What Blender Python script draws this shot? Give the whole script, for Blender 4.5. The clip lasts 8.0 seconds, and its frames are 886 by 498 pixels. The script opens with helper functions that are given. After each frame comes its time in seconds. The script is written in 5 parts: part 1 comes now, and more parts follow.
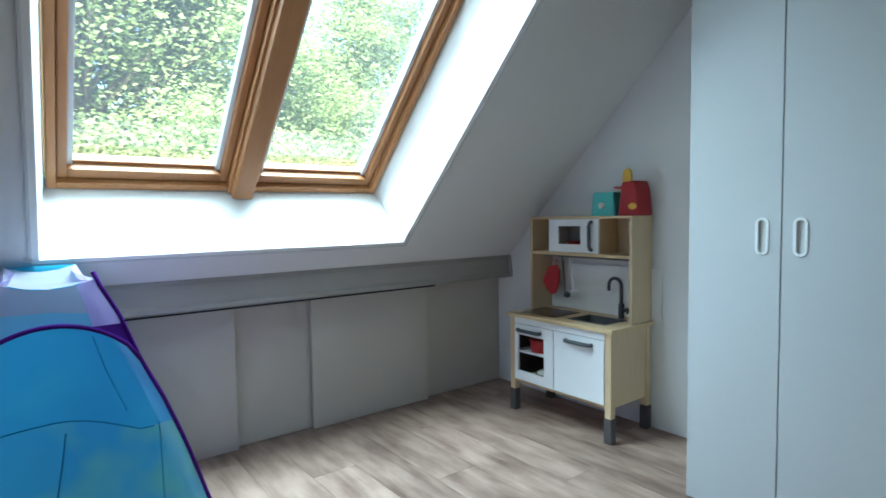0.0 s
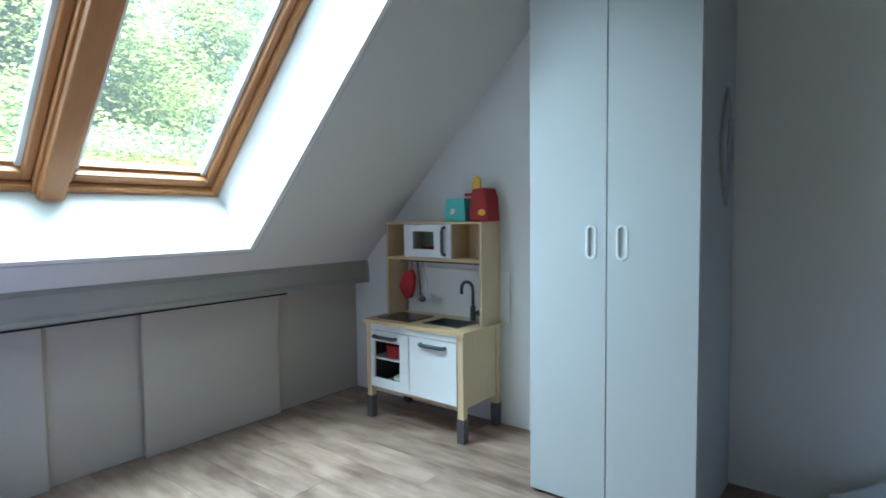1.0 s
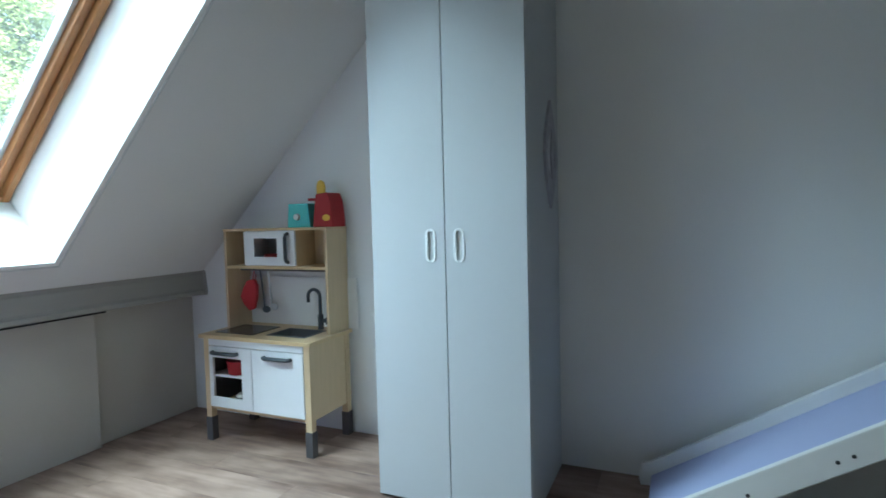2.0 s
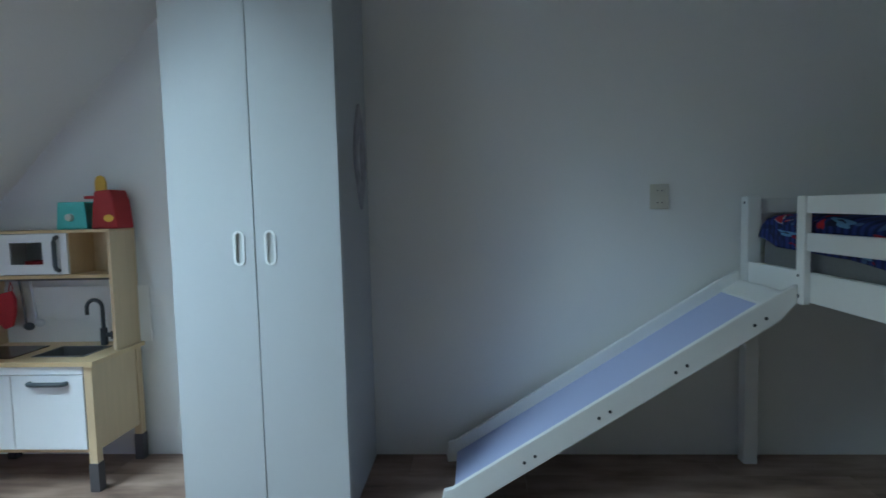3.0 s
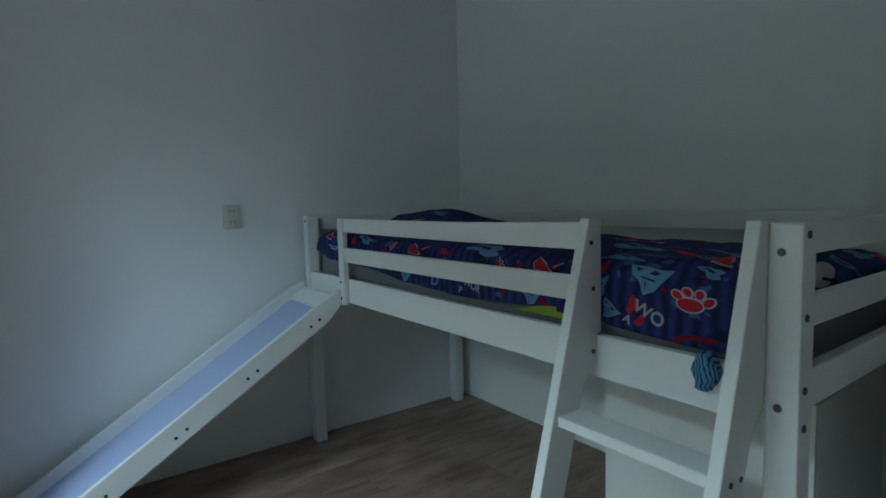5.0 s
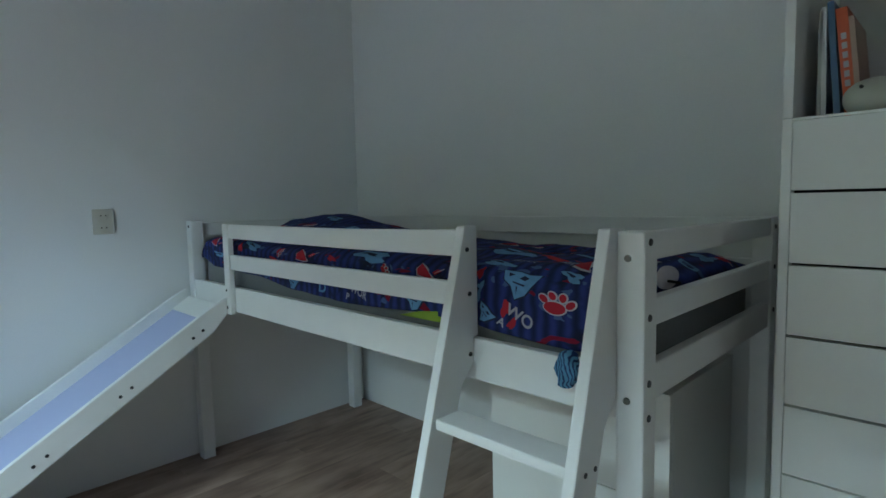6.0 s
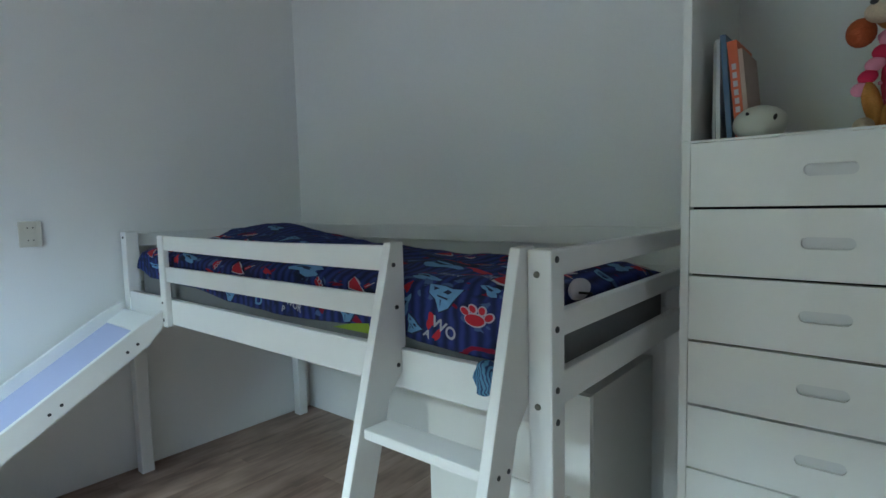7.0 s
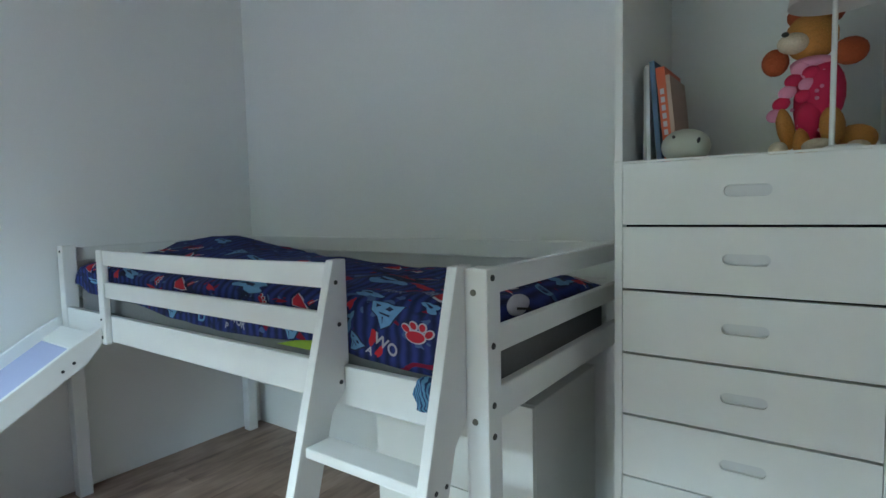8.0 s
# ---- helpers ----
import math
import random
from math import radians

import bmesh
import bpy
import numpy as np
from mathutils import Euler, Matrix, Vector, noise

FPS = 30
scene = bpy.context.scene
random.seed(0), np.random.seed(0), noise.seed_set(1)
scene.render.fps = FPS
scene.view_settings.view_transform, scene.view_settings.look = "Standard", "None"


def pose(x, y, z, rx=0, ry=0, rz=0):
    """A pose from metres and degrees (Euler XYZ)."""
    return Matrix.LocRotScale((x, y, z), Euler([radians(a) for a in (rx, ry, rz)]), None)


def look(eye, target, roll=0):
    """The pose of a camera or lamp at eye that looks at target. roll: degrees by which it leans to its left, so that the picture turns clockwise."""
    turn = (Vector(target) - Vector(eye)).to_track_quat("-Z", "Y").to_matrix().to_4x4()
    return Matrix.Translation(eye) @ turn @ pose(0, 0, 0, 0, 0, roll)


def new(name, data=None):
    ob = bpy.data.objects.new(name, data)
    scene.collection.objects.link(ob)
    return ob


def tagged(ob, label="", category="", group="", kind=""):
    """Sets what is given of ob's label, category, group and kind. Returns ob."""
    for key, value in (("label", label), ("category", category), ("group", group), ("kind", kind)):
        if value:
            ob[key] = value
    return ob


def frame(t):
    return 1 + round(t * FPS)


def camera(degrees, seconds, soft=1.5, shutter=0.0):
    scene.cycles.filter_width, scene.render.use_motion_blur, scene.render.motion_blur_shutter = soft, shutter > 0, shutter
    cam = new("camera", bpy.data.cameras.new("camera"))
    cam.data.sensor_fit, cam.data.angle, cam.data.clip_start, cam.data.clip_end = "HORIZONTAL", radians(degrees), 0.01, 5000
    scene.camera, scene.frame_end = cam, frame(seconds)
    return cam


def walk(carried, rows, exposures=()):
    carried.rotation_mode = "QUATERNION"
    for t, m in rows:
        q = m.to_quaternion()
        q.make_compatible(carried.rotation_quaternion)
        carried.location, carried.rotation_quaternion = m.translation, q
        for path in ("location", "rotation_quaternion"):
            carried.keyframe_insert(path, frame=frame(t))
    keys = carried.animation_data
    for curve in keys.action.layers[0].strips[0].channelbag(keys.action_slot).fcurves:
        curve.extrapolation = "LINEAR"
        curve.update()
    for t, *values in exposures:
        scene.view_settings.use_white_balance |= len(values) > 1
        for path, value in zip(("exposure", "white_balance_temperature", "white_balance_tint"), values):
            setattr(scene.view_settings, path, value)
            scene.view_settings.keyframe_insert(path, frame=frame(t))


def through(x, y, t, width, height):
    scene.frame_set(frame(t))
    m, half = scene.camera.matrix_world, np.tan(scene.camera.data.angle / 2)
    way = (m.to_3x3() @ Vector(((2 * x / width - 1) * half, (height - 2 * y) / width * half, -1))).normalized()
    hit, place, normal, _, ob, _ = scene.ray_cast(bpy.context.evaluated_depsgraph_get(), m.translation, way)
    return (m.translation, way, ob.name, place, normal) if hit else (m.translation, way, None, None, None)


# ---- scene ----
cam = camera(78.3, 8.0, shutter=0.2)
PATH = [
    (0, look((0.069, 0.197, 1.06), (1.29, 1.776, 0.941), -0.9)),
    (0.5, look((0.068, 0.206, 1.063), (1.502, 1.596, 0.945), -0.7)),
    (1, look((0.133, 0.181, 1.07), (1.702, 1.416, 0.956), -0.6)),
    (1.2, look((0.150, 0.160, 1.076), (1.778, 1.316, 0.961), -1.1)),
    (2.3, look((0.188, 0.13, 1.071), (2.091, 0.735, 0.95), -1.3)),
    (2.5, look((0.174, 0.162, 1.085), (2.118, 0.61, 0.948), -1.3)),
    (3, look((0.129, 0.148, 1.094), (2.121, 0.26, 0.952), -1.4)),
    (3.5, look((0.092, 0.117, 1.15), (2.064, -0.161, 0.963), -1.2)),
    (4, look((0.002, 0.038, 1.134), (1.877, -0.637, 0.968), -1.5)),
    (4.5, look((-0.032, 0.023, 1.151), (1.697, -0.968, 0.982), -1.5)),
    (5, look((-0.079, 0.037, 1.17), (1.535, -1.131, 0.998), -1.5)),
    (5.2, look((-0.096, 0.028, 1.171), (1.483, -1.188, 1.004), -1.3)),
    (6.3, look((-0.163, -0.012, 1.192), (1.193, -1.472, 1.02), -1.3)),
    (6.5, look((-0.192, -0.012, 1.203), (1.154, -1.482, 1.031), -1.4)),
    (7, look((-0.222, -0.018, 1.22), (1.056, -1.547, 1.047), -1.4)),
    (7.5, look((-0.248, -0.024, 1.23), (0.972, -1.6, 1.064), -1.3)),
    (8, look((-0.27, -0.032, 1.245), (0.894, -1.651, 1.095), -1.3)),
]
EXPOSURES = [
    (0.0, 3.24, 6150, 1), (1.0, 3.37, 6120, 1), (2.5, 3.34, 6100, 2), (3.5, 2.79, 6000, 3), (4.0, 2.84, 6000, 1), (4.5, 3.02, 5950, -2),
    (5.2, 3.25, 6020, -2), (6.5, 3.95, 6270, 3), (8.0, 4.44, 6280, 5),
]
walk(cam, PATH, EXPOSURES)

# ---- daylight ----
SUN_ELEVATION, SUN_TURN = radians(43), radians(200)
world = bpy.data.worlds.new("sky")
scene.world = world
world.use_nodes = True
sky = world.node_tree.nodes.new("ShaderNodeTexSky")
sky.sky_type, sky.sun_disc = "NISHITA", False
sky.sun_elevation, sky.sun_rotation = SUN_ELEVATION, SUN_TURN
backdrop_node = world.node_tree.nodes["Background"]
backdrop_node.inputs["Strength"].default_value = 0.15
world.node_tree.links.new(sky.outputs[0], backdrop_node.inputs[0])
sun = new("sun", bpy.data.lights.new("sun", "SUN"))
sun.data.energy, sun.data.angle, sun.data.color = 4.6, radians(0.5), (1.0, 0.95, 0.87)
sun_from = Vector((math.sin(SUN_TURN) * math.cos(SUN_ELEVATION), math.cos(SUN_TURN) * math.cos(SUN_ELEVATION), math.sin(SUN_ELEVATION)))
sun.matrix_world = look(sun_from * 30, (0, 0, 0))

# added lamp boosting sky above the roof windows, unseen over the opening's upper edge
added_sky = new("added_sky_lamp", bpy.data.lights.new("added_sky_lamp", "AREA"))
added_sky.data.shape, added_sky.data.size, added_sky.data.size_y = "RECTANGLE", 2.6, 1.5
added_sky.data.energy, added_sky.data.color = 66.0, (0.72, 0.90, 1.0)
added_sky.matrix_world = look((1.20, 2.85, 3.40), (1.15, 1.6, 1.2))
# added lamp for sky beside the trees, slanting through the openings past the wardrobe
added_side_sky = new("added_side_lamp", bpy.data.lights.new("added_side_lamp", "AREA"))
added_side_sky.data.shape, added_side_sky.data.size, added_side_sky.data.size_y = "RECTANGLE", 1.1, 1.1
added_side_sky.data.energy, added_side_sky.data.color = 6.0, (0.66, 0.86, 1.0)
added_side_sky.matrix_world = look((-1.25, 4.90, 3.40), (2.3, -0.5, 0.9))

# ---- materials ----
MATS = {}


def material(name, colour, rough=0.6, metal=0.0, grain=0.06, grain_scale=(40, 40, 40), stain=0.05, stain_scale=2.5, bump=0.02, random_tone=0.0, spec=0.5):
    """A principled surface with a fine grain and a broad unevenness."""
    if name in MATS:
        return MATS[name]
    m = bpy.data.materials.new(name)
    m.use_nodes = True
    nt = m.node_tree
    n, l = nt.nodes, nt.links
    p = n["Principled BSDF"]
    p.inputs["Metallic"].default_value = metal
    p.inputs["Specular IOR Level"].default_value = spec
    co = n.new("ShaderNodeTexCoord")
    mp = n.new("ShaderNodeMapping")
    mp.inputs["Scale"].default_value = grain_scale
    l.new(co.outputs["Object"], mp.inputs["Vector"])
    fine = n.new("ShaderNodeTexNoise")
    fine.inputs["Scale"].default_value, fine.inputs["Detail"].default_value = 1.0, 5
    l.new(mp.outputs[0], fine.inputs["Vector"])
    wide = n.new("ShaderNodeTexNoise")
    wide.inputs["Scale"].default_value, wide.inputs["Detail"].default_value = stain_scale, 3
    l.new(co.outputs["Object"], wide.inputs["Vector"])
    a = n.new("ShaderNodeMapRange")
    a.inputs["To Min"].default_value, a.inputs["To Max"].default_value = 1 - grain, 1 + grain
    l.new(fine.outputs[0], a.inputs["Value"])
    b = n.new("ShaderNodeMapRange")
    b.inputs["To Min"].default_value, b.inputs["To Max"].default_value = 1 - stain, 1 + stain
    l.new(wide.outputs[0], b.inputs["Value"])
    mul = n.new("ShaderNodeMath")
    mul.operation = "MULTIPLY"
    l.new(a.outputs[0], mul.inputs[0])
    l.new(b.outputs[0], mul.inputs[1])
    tone = mul.outputs[0]
    if random_tone:
        info = n.new("ShaderNodeObjectInfo")
        r = n.new("ShaderNodeMapRange")
        r.inputs["To Min"].default_value, r.inputs["To Max"].default_value = 1 - random_tone, 1 + random_tone
        l.new(info.outputs["Random"], r.inputs["Value"])
        mul2 = n.new("ShaderNodeMath")
        mul2.operation = "MULTIPLY"
        l.new(tone, mul2.inputs[0])
        l.new(r.outputs[0], mul2.inputs[1])
        tone = mul2.outputs[0]
    vm = n.new("ShaderNodeVectorMath")
    vm.operation = "SCALE"
    vm.inputs[0].default_value = colour[:3]
    l.new(tone, vm.inputs["Scale"])
    l.new(vm.outputs[0], p.inputs["Base Color"])
    rr = n.new("ShaderNodeMapRange")
    rr.inputs["To Min"].default_value, rr.inputs["To Max"].default_value = max(0.02, rough - 0.08), min(1.0, rough + 0.08)
    l.new(wide.outputs[0], rr.inputs["Value"])
    l.new(rr.outputs[0], p.inputs["Roughness"])
    if bump:
        bp = n.new("ShaderNodeBump")
        bp.inputs["Strength"].default_value, bp.inputs["Distance"].default_value = bump * 5, 0.002
        l.new(fine.outputs[0], bp.inputs["Height"])
        l.new(bp.outputs[0], p.inputs["Normal"])
    MATS[name] = m
    return m


WALL = material("white_wall_paint", (0.79, 0.80, 0.79), 0.85, grain=0.03, grain_scale=(180, 180, 180), stain=0.04, stain_scale=1.3, bump=0.03)
SLOPE = material("white_ceiling_paint", (0.78, 0.78, 0.77), 0.85, grain=0.03, grain_scale=(160, 160, 160), stain=0.03, stain_scale=1.0, bump=0.03)
REVEAL = material("white_reveal_board", (0.86, 0.86, 0.85), 0.6, grain=0.02, bump=0.01)
KNEE = material("greige_panel_paint", (0.52, 0.495, 0.44), 0.55, grain=0.03, grain_scale=(90, 90, 90), stain=0.06, stain_scale=2.0)
# the panels' greige in a darker copy for the ledge
LEDGE = material("greige_darker_copy", (0.36, 0.35, 0.32), 0.5, grain=0.04, grain_scale=(8, 120, 120), stain=0.06)
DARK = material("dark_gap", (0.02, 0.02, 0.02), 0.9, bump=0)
LACQUER = material("white_lacquered_pine", (0.76, 0.77, 0.76), 0.38, grain=0.025, grain_scale=(25, 25, 25), stain=0.03, bump=0.012)
# lighter copy of the white board, offsets the dim light in the niche
FOIL_LIGHT = material("white_foil_lightened", (0.76, 0.775, 0.75), 0.45, grain=0.015, stain=0.025, stain_scale=1.5, bump=0.006)
# white board greyed to offset the strong light on the wardrobe
FOIL = material("white_foil_greyed", (0.50, 0.525, 0.54), 0.42, grain=0.015, stain=0.025, stain_scale=1.5, bump=0.006)
BOARD_EDGE = material("white_board_edge", (0.66, 0.68, 0.68), 0.5, grain=0.03)
GRIP_DARK = material("grey_grip_recess", (0.58, 0.61, 0.60), 0.7)
GRIP_RING = material("white_grip_ring", (0.80, 0.82, 0.82), 0.4)
BIRCH = material("birch_plywood", (0.62, 0.47, 0.29), 0.5, grain=0.10, grain_scale=(60, 60, 5), stain=0.06, bump=0.015)
BIRCH_TOP = material("birch_worktop", (0.62, 0.46, 0.26), 0.42, grain=0.10, grain_scale=(60, 6, 60), stain=0.06, bump=0.015)
TOY_WHITE = material("white_toy_front", (0.78, 0.80, 0.82), 0.4, grain=0.01, bump=0.004)
# lighter copy of the toy white, paints the sunlit look of the strip
SPLASH = material("lit_toy_white", (0.86, 0.86, 0.84), 0.35, grain=0.01, bump=0.003)
SLEEVE = material("grey_plastic_sleeve", (0.075, 0.07, 0.075), 0.55, grain=0.05)
HANDLE = material("blue_grey_plastic", (0.065, 0.08, 0.095), 0.45, grain=0.05)
HOB = material("brown_hob_plate", (0.075, 0.052, 0.045), 0.25, grain=0.15, stain=0.2)
SINK = material("grey_plastic_basin", (0.13, 0.135, 0.14), 0.45)
RED = material("red_plastic", (0.36, 0.012, 0.016), 0.6, grain=0.04)
RED_CLOTH = material("red_quilted_cotton", (0.45, 0.03, 0.04), 0.9, grain=0.2, grain_scale=(150, 150, 150), bump=0.1)
TURQUOISE = material("turquoise_painted_wood", (0.10, 0.55, 0.52), 0.5, grain=0.03)
YELLOW = material("yellow_painted_wood", (0.80, 0.50, 0.06), 0.5, grain=0.05)
CREAM = material("cream_plastic", (0.62, 0.60, 0.52), 0.45, grain=0.02)
CHROME = material("zinc_bolt", (0.16, 0.16, 0.14), 0.4, metal=0.8)
BOLT_DARK = material("dark_bolt_socket", (0.05, 0.055, 0.06), 0.5, metal=0.5)
SLIDE_BLUE = material("lilac_slide_surface", (0.41, 0.455, 0.67), 0.6, grain=0.02, stain=0.02, stain_scale=3.0, bump=0.004)
MATTRESS = material("grey_jersey_sheet", (0.19, 0.195, 0.20), 0.95, grain=0.12, grain_scale=(120, 120, 120), stain=0.08, bump=0.08)
LIME = material("lime_cloth", (0.22, 0.33, 0.03), 0.9, grain=0.1)
WOOD = material("pine_window_frame", (0.40, 0.175, 0.062), 0.42, grain=0.16, grain_scale=(70, 14, 14), stain=0.10, bump=0.03)
WOOD_UP = material("pine_window_upright", (0.36, 0.155, 0.055), 0.42, grain=0.16, grain_scale=(70, 14, 14), stain=0.10, bump=0.03)
STRIP = material("pale_blind_rail", (0.62, 0.66, 0.68), 0.4, metal=0.2)
STONEWARE = material("pale_grey_green_ceramic", (0.46, 0.48, 0.41), 0.4, grain=0.03, bump=0)
CERAMIC = material("glazed_white_ceramic", (0.70, 0.72, 0.66), 0.25, grain=0.02, bump=0)
BLACK = material("black_paint", (0.015, 0.015, 0.015), 0.5, bump=0)
ORNAMENT = material("violet_grey_metal", (0.40, 0.40, 0.45), 0.6, grain=0.3, grain_scale=(30, 30, 30))
ORNAMENT_PALE = material("pale_grey_metal", (0.56, 0.57, 0.60), 0.6, grain=0.3, grain_scale=(30, 30, 30))
PAGES = material("book_pages", (0.66, 0.63, 0.55), 0.9, grain=0.15, grain_scale=(400, 20, 20))
BARK = material("bark", (0.10, 0.075, 0.05), 0.9, grain=0.3, bump=0.2)
GRASS = material("lawn", (0.07, 0.11, 0.03), 0.95, grain=0.3, grain_scale=(8, 8, 8), stain=0.3, stain_scale=0.3)


def glass(name):
    m = bpy.data.materials.new(name)
    m.use_nodes = True
    n, l = m.node_tree.nodes, m.node_tree.links
    n.remove(n["Principled BSDF"])
    tr, gl, mix, lw = n.new("ShaderNodeBsdfTransparent"), n.new("ShaderNodeBsdfGlossy"), n.new("ShaderNodeMixShader"), n.new("ShaderNodeFresnel")
    tr.inputs[0].default_value = (0.93, 0.97, 0.96, 1)
    gl.inputs["Roughness"].default_value = 0.01
    lw.inputs["IOR"].default_value = 1.35
    l.new(lw.outputs[0], mix.inputs[0])
    l.new(tr.outputs[0], mix.inputs[1])
    l.new(gl.outputs[0], mix.inputs[2])
    # thin white veil that paints haze over the view outside
    haze_white, veil = n.new("ShaderNodeBsdfTranslucent"), n.new("ShaderNodeMixShader")
    haze_white.inputs[0].default_value = (0.9, 0.93, 0.95, 1)
    veil.inputs[0].default_value = 0.0095
    l.new(mix.outputs[0], veil.inputs[1])
    l.new(haze_white.outputs[0], veil.inputs[2])
    l.new(veil.outputs[0], n["Material Output"].inputs[0])
    return m


GLASS = glass("window_glass")


def fabric(name, colour, through=0.5, clear=0.0, blotch=None):
    """Thin cloth that lets light through; blotch: a second colour in large soft printed shapes."""
    m = bpy.data.materials.new(name)
    m.use_nodes = True
    n, l = m.node_tree.nodes, m.node_tree.links
    n.remove(n["Principled BSDF"])
    di, tl, mix = n.new("ShaderNodeBsdfDiffuse"), n.new("ShaderNodeBsdfTranslucent"), n.new("ShaderNodeMixShader")
    co, no, ramp, col = n.new("ShaderNodeTexCoord"), n.new("ShaderNodeTexNoise"), n.new("ShaderNodeMapRange"), n.new("ShaderNodeMix")
    col.data_type = "RGBA"
    no.inputs["Scale"].default_value, no.inputs["Detail"].default_value = 5.0, 2
    l.new(co.outputs["Object"], no.inputs["Vector"])
    ramp.inputs["From Min"].default_value, ramp.inputs["From Max"].default_value = 0.42, 0.62
    l.new(no.outputs[0], ramp.inputs["Value"])
    l.new(ramp.outputs[0], col.inputs["Factor"])
    col.inputs["A"].default_value = (*colour, 1)
    col.inputs["B"].default_value = (*(blotch or tuple(c * 0.9 for c in colour)), 1)
    l.new(col.outputs["Result"], di.inputs[0])
    l.new(col.outputs["Result"], tl.inputs[0])
    mix.inputs[0].default_value = through
    l.new(di.outputs[0], mix.inputs[1])
    l.new(tl.outputs[0], mix.inputs[2])
    out = mix.outputs[0]
    if clear:
        tr, mix2 = n.new("ShaderNodeBsdfTransparent"), n.new("ShaderNodeMixShader")
        mix2.inputs[0].default_value = clear
        l.new(out, mix2.inputs[1])
        l.new(tr.outputs[0], mix2.inputs[2])
        out = mix2.outputs[0]
    l.new(out, n["Material Output"].inputs[0])
    return m


TENT_BLUE = fabric("sky_blue_nylon", (0.08, 0.50, 0.76), 0.6, 0.06, (0.09, 0.56, 0.78))
TENT_PRINT = fabric("printed_teal_nylon", (0.09, 0.50, 0.74), 0.62, 0.07, (0.20, 0.68, 0.58))
TENT_BAND = fabric("pale_blue_nylon", (0.22, 0.55, 0.75), 0.5, 0.25)
TENT_MESH = fabric("white_net", (0.62, 0.63, 0.74), 0.35, 0.45)
TENT_LILAC = fabric("lilac_nylon", (0.45, 0.38, 0.75), 0.45, 0.1, (0.62, 0.60, 0.85))
TENT_PURPLE = fabric("purple_nylon", (0.10, 0.025, 0.27), 0.3)
TENT_SEAM = fabric("dark_blue_seam", (0.045, 0.28, 0.50), 0.45)


def plank_material():
    """Pale oak laminate: grain along the plank, knots and a tone of its own for each plank."""
    m = bpy.data.materials.new("oak_laminate")
    m.use_nodes = True
    n, l = m.node_tree.nodes, m.node_tree.links
    p = n["Principled BSDF"]
    co, info = n.new("ShaderNodeTexCoord"), n.new("ShaderNodeObjectInfo")
    add = n.new("ShaderNodeVectorMath")
    add.operation = "MULTIPLY_ADD"
    add.inputs[1].default_value = (1, 1, 1)
    comb = n.new("ShaderNodeCombineXYZ")
    sc = n.new("ShaderNodeMath")
    sc.operation, sc.inputs[1].default_value = "MULTIPLY", 37.0
    l.new(info.outputs["Random"], sc.inputs[0])
    for i in range(3):
        l.new(sc.outputs[0], comb.inputs[i])
    l.new(co.outputs["Object"], add.inputs[0])
    l.new(comb.outputs[0], add.inputs[2])
    mp = n.new("ShaderNodeMapping")
    mp.inputs["Scale"].default_value = (26, 2.6, 1)
    l.new(add.outputs[0], mp.inputs["Vector"])
    grain = n.new("ShaderNodeTexNoise")
    grain.inputs["Scale"].default_value, grain.inputs["Detail"].default_value, grain.inputs["Distortion"].default_value = 1.0, 6, 0.6
    l.new(mp.outputs[0], grain.inputs["Vector"])
    mp2 = n.new("ShaderNodeMapping")
    mp2.inputs["Scale"].default_value = (11, 4.2, 1)
    l.new(add.outputs[0], mp2.inputs["Vector"])
    cloud = n.new("ShaderNodeTexNoise")
    cloud.inputs["Scale"].default_value, cloud.inputs["Detail"].default_value = 1.0, 3
    l.new(mp2.outputs[0], cloud.inputs["Vector"])
    ramp = n.new("ShaderNodeValToRGB")
    e = ramp.color_ramp.elements
    e[0].position, e[0].color = 0.34, (0.165, 0.102, 0.078, 1)
    e[1].position, e[1].color = 0.64, (0.425, 0.302, 0.238, 1)
    mixv = n.new("ShaderNodeMix")
    mixv.inputs["Factor"].default_value = 0.62
    l.new(grain.outputs[0], mixv.inputs["A"])
    l.new(cloud.outputs[0], mixv.inputs["B"])
    l.new(mixv.outputs["Result"], ramp.inputs[0])
    tone = n.new("ShaderNodeMapRange")
    tone.inputs["To Min"].default_value, tone.inputs["To Max"].default_value = 0.80, 0.98
    l.new(info.outputs["Random"], tone.inputs["Value"])
    vm = n.new("ShaderNodeVectorMath")
    vm.operation = "SCALE"
    l.new(ramp.outputs[0], vm.inputs[0])
    l.new(tone.outputs[0], vm.inputs["Scale"])
    l.new(vm.outputs[0], p.inputs["Base Color"])
    rr = n.new("ShaderNodeMapRange")
    rr.inputs["To Min"].default_value, rr.inputs["To Max"].default_value = 0.38, 0.52
    l.new(cloud.outputs[0], rr.inputs["Value"])
    l.new(rr.outputs[0], p.inputs["Roughness"])
    bp = n.new("ShaderNodeBump")
    bp.inputs["Strength"].default_value, bp.inputs["Distance"].default_value = 0.12, 0.001
    l.new(grain.outputs[0], bp.inputs["Height"])
    l.new(bp.outputs[0], p.inputs["Normal"])
    return m


PLANK = plank_material()


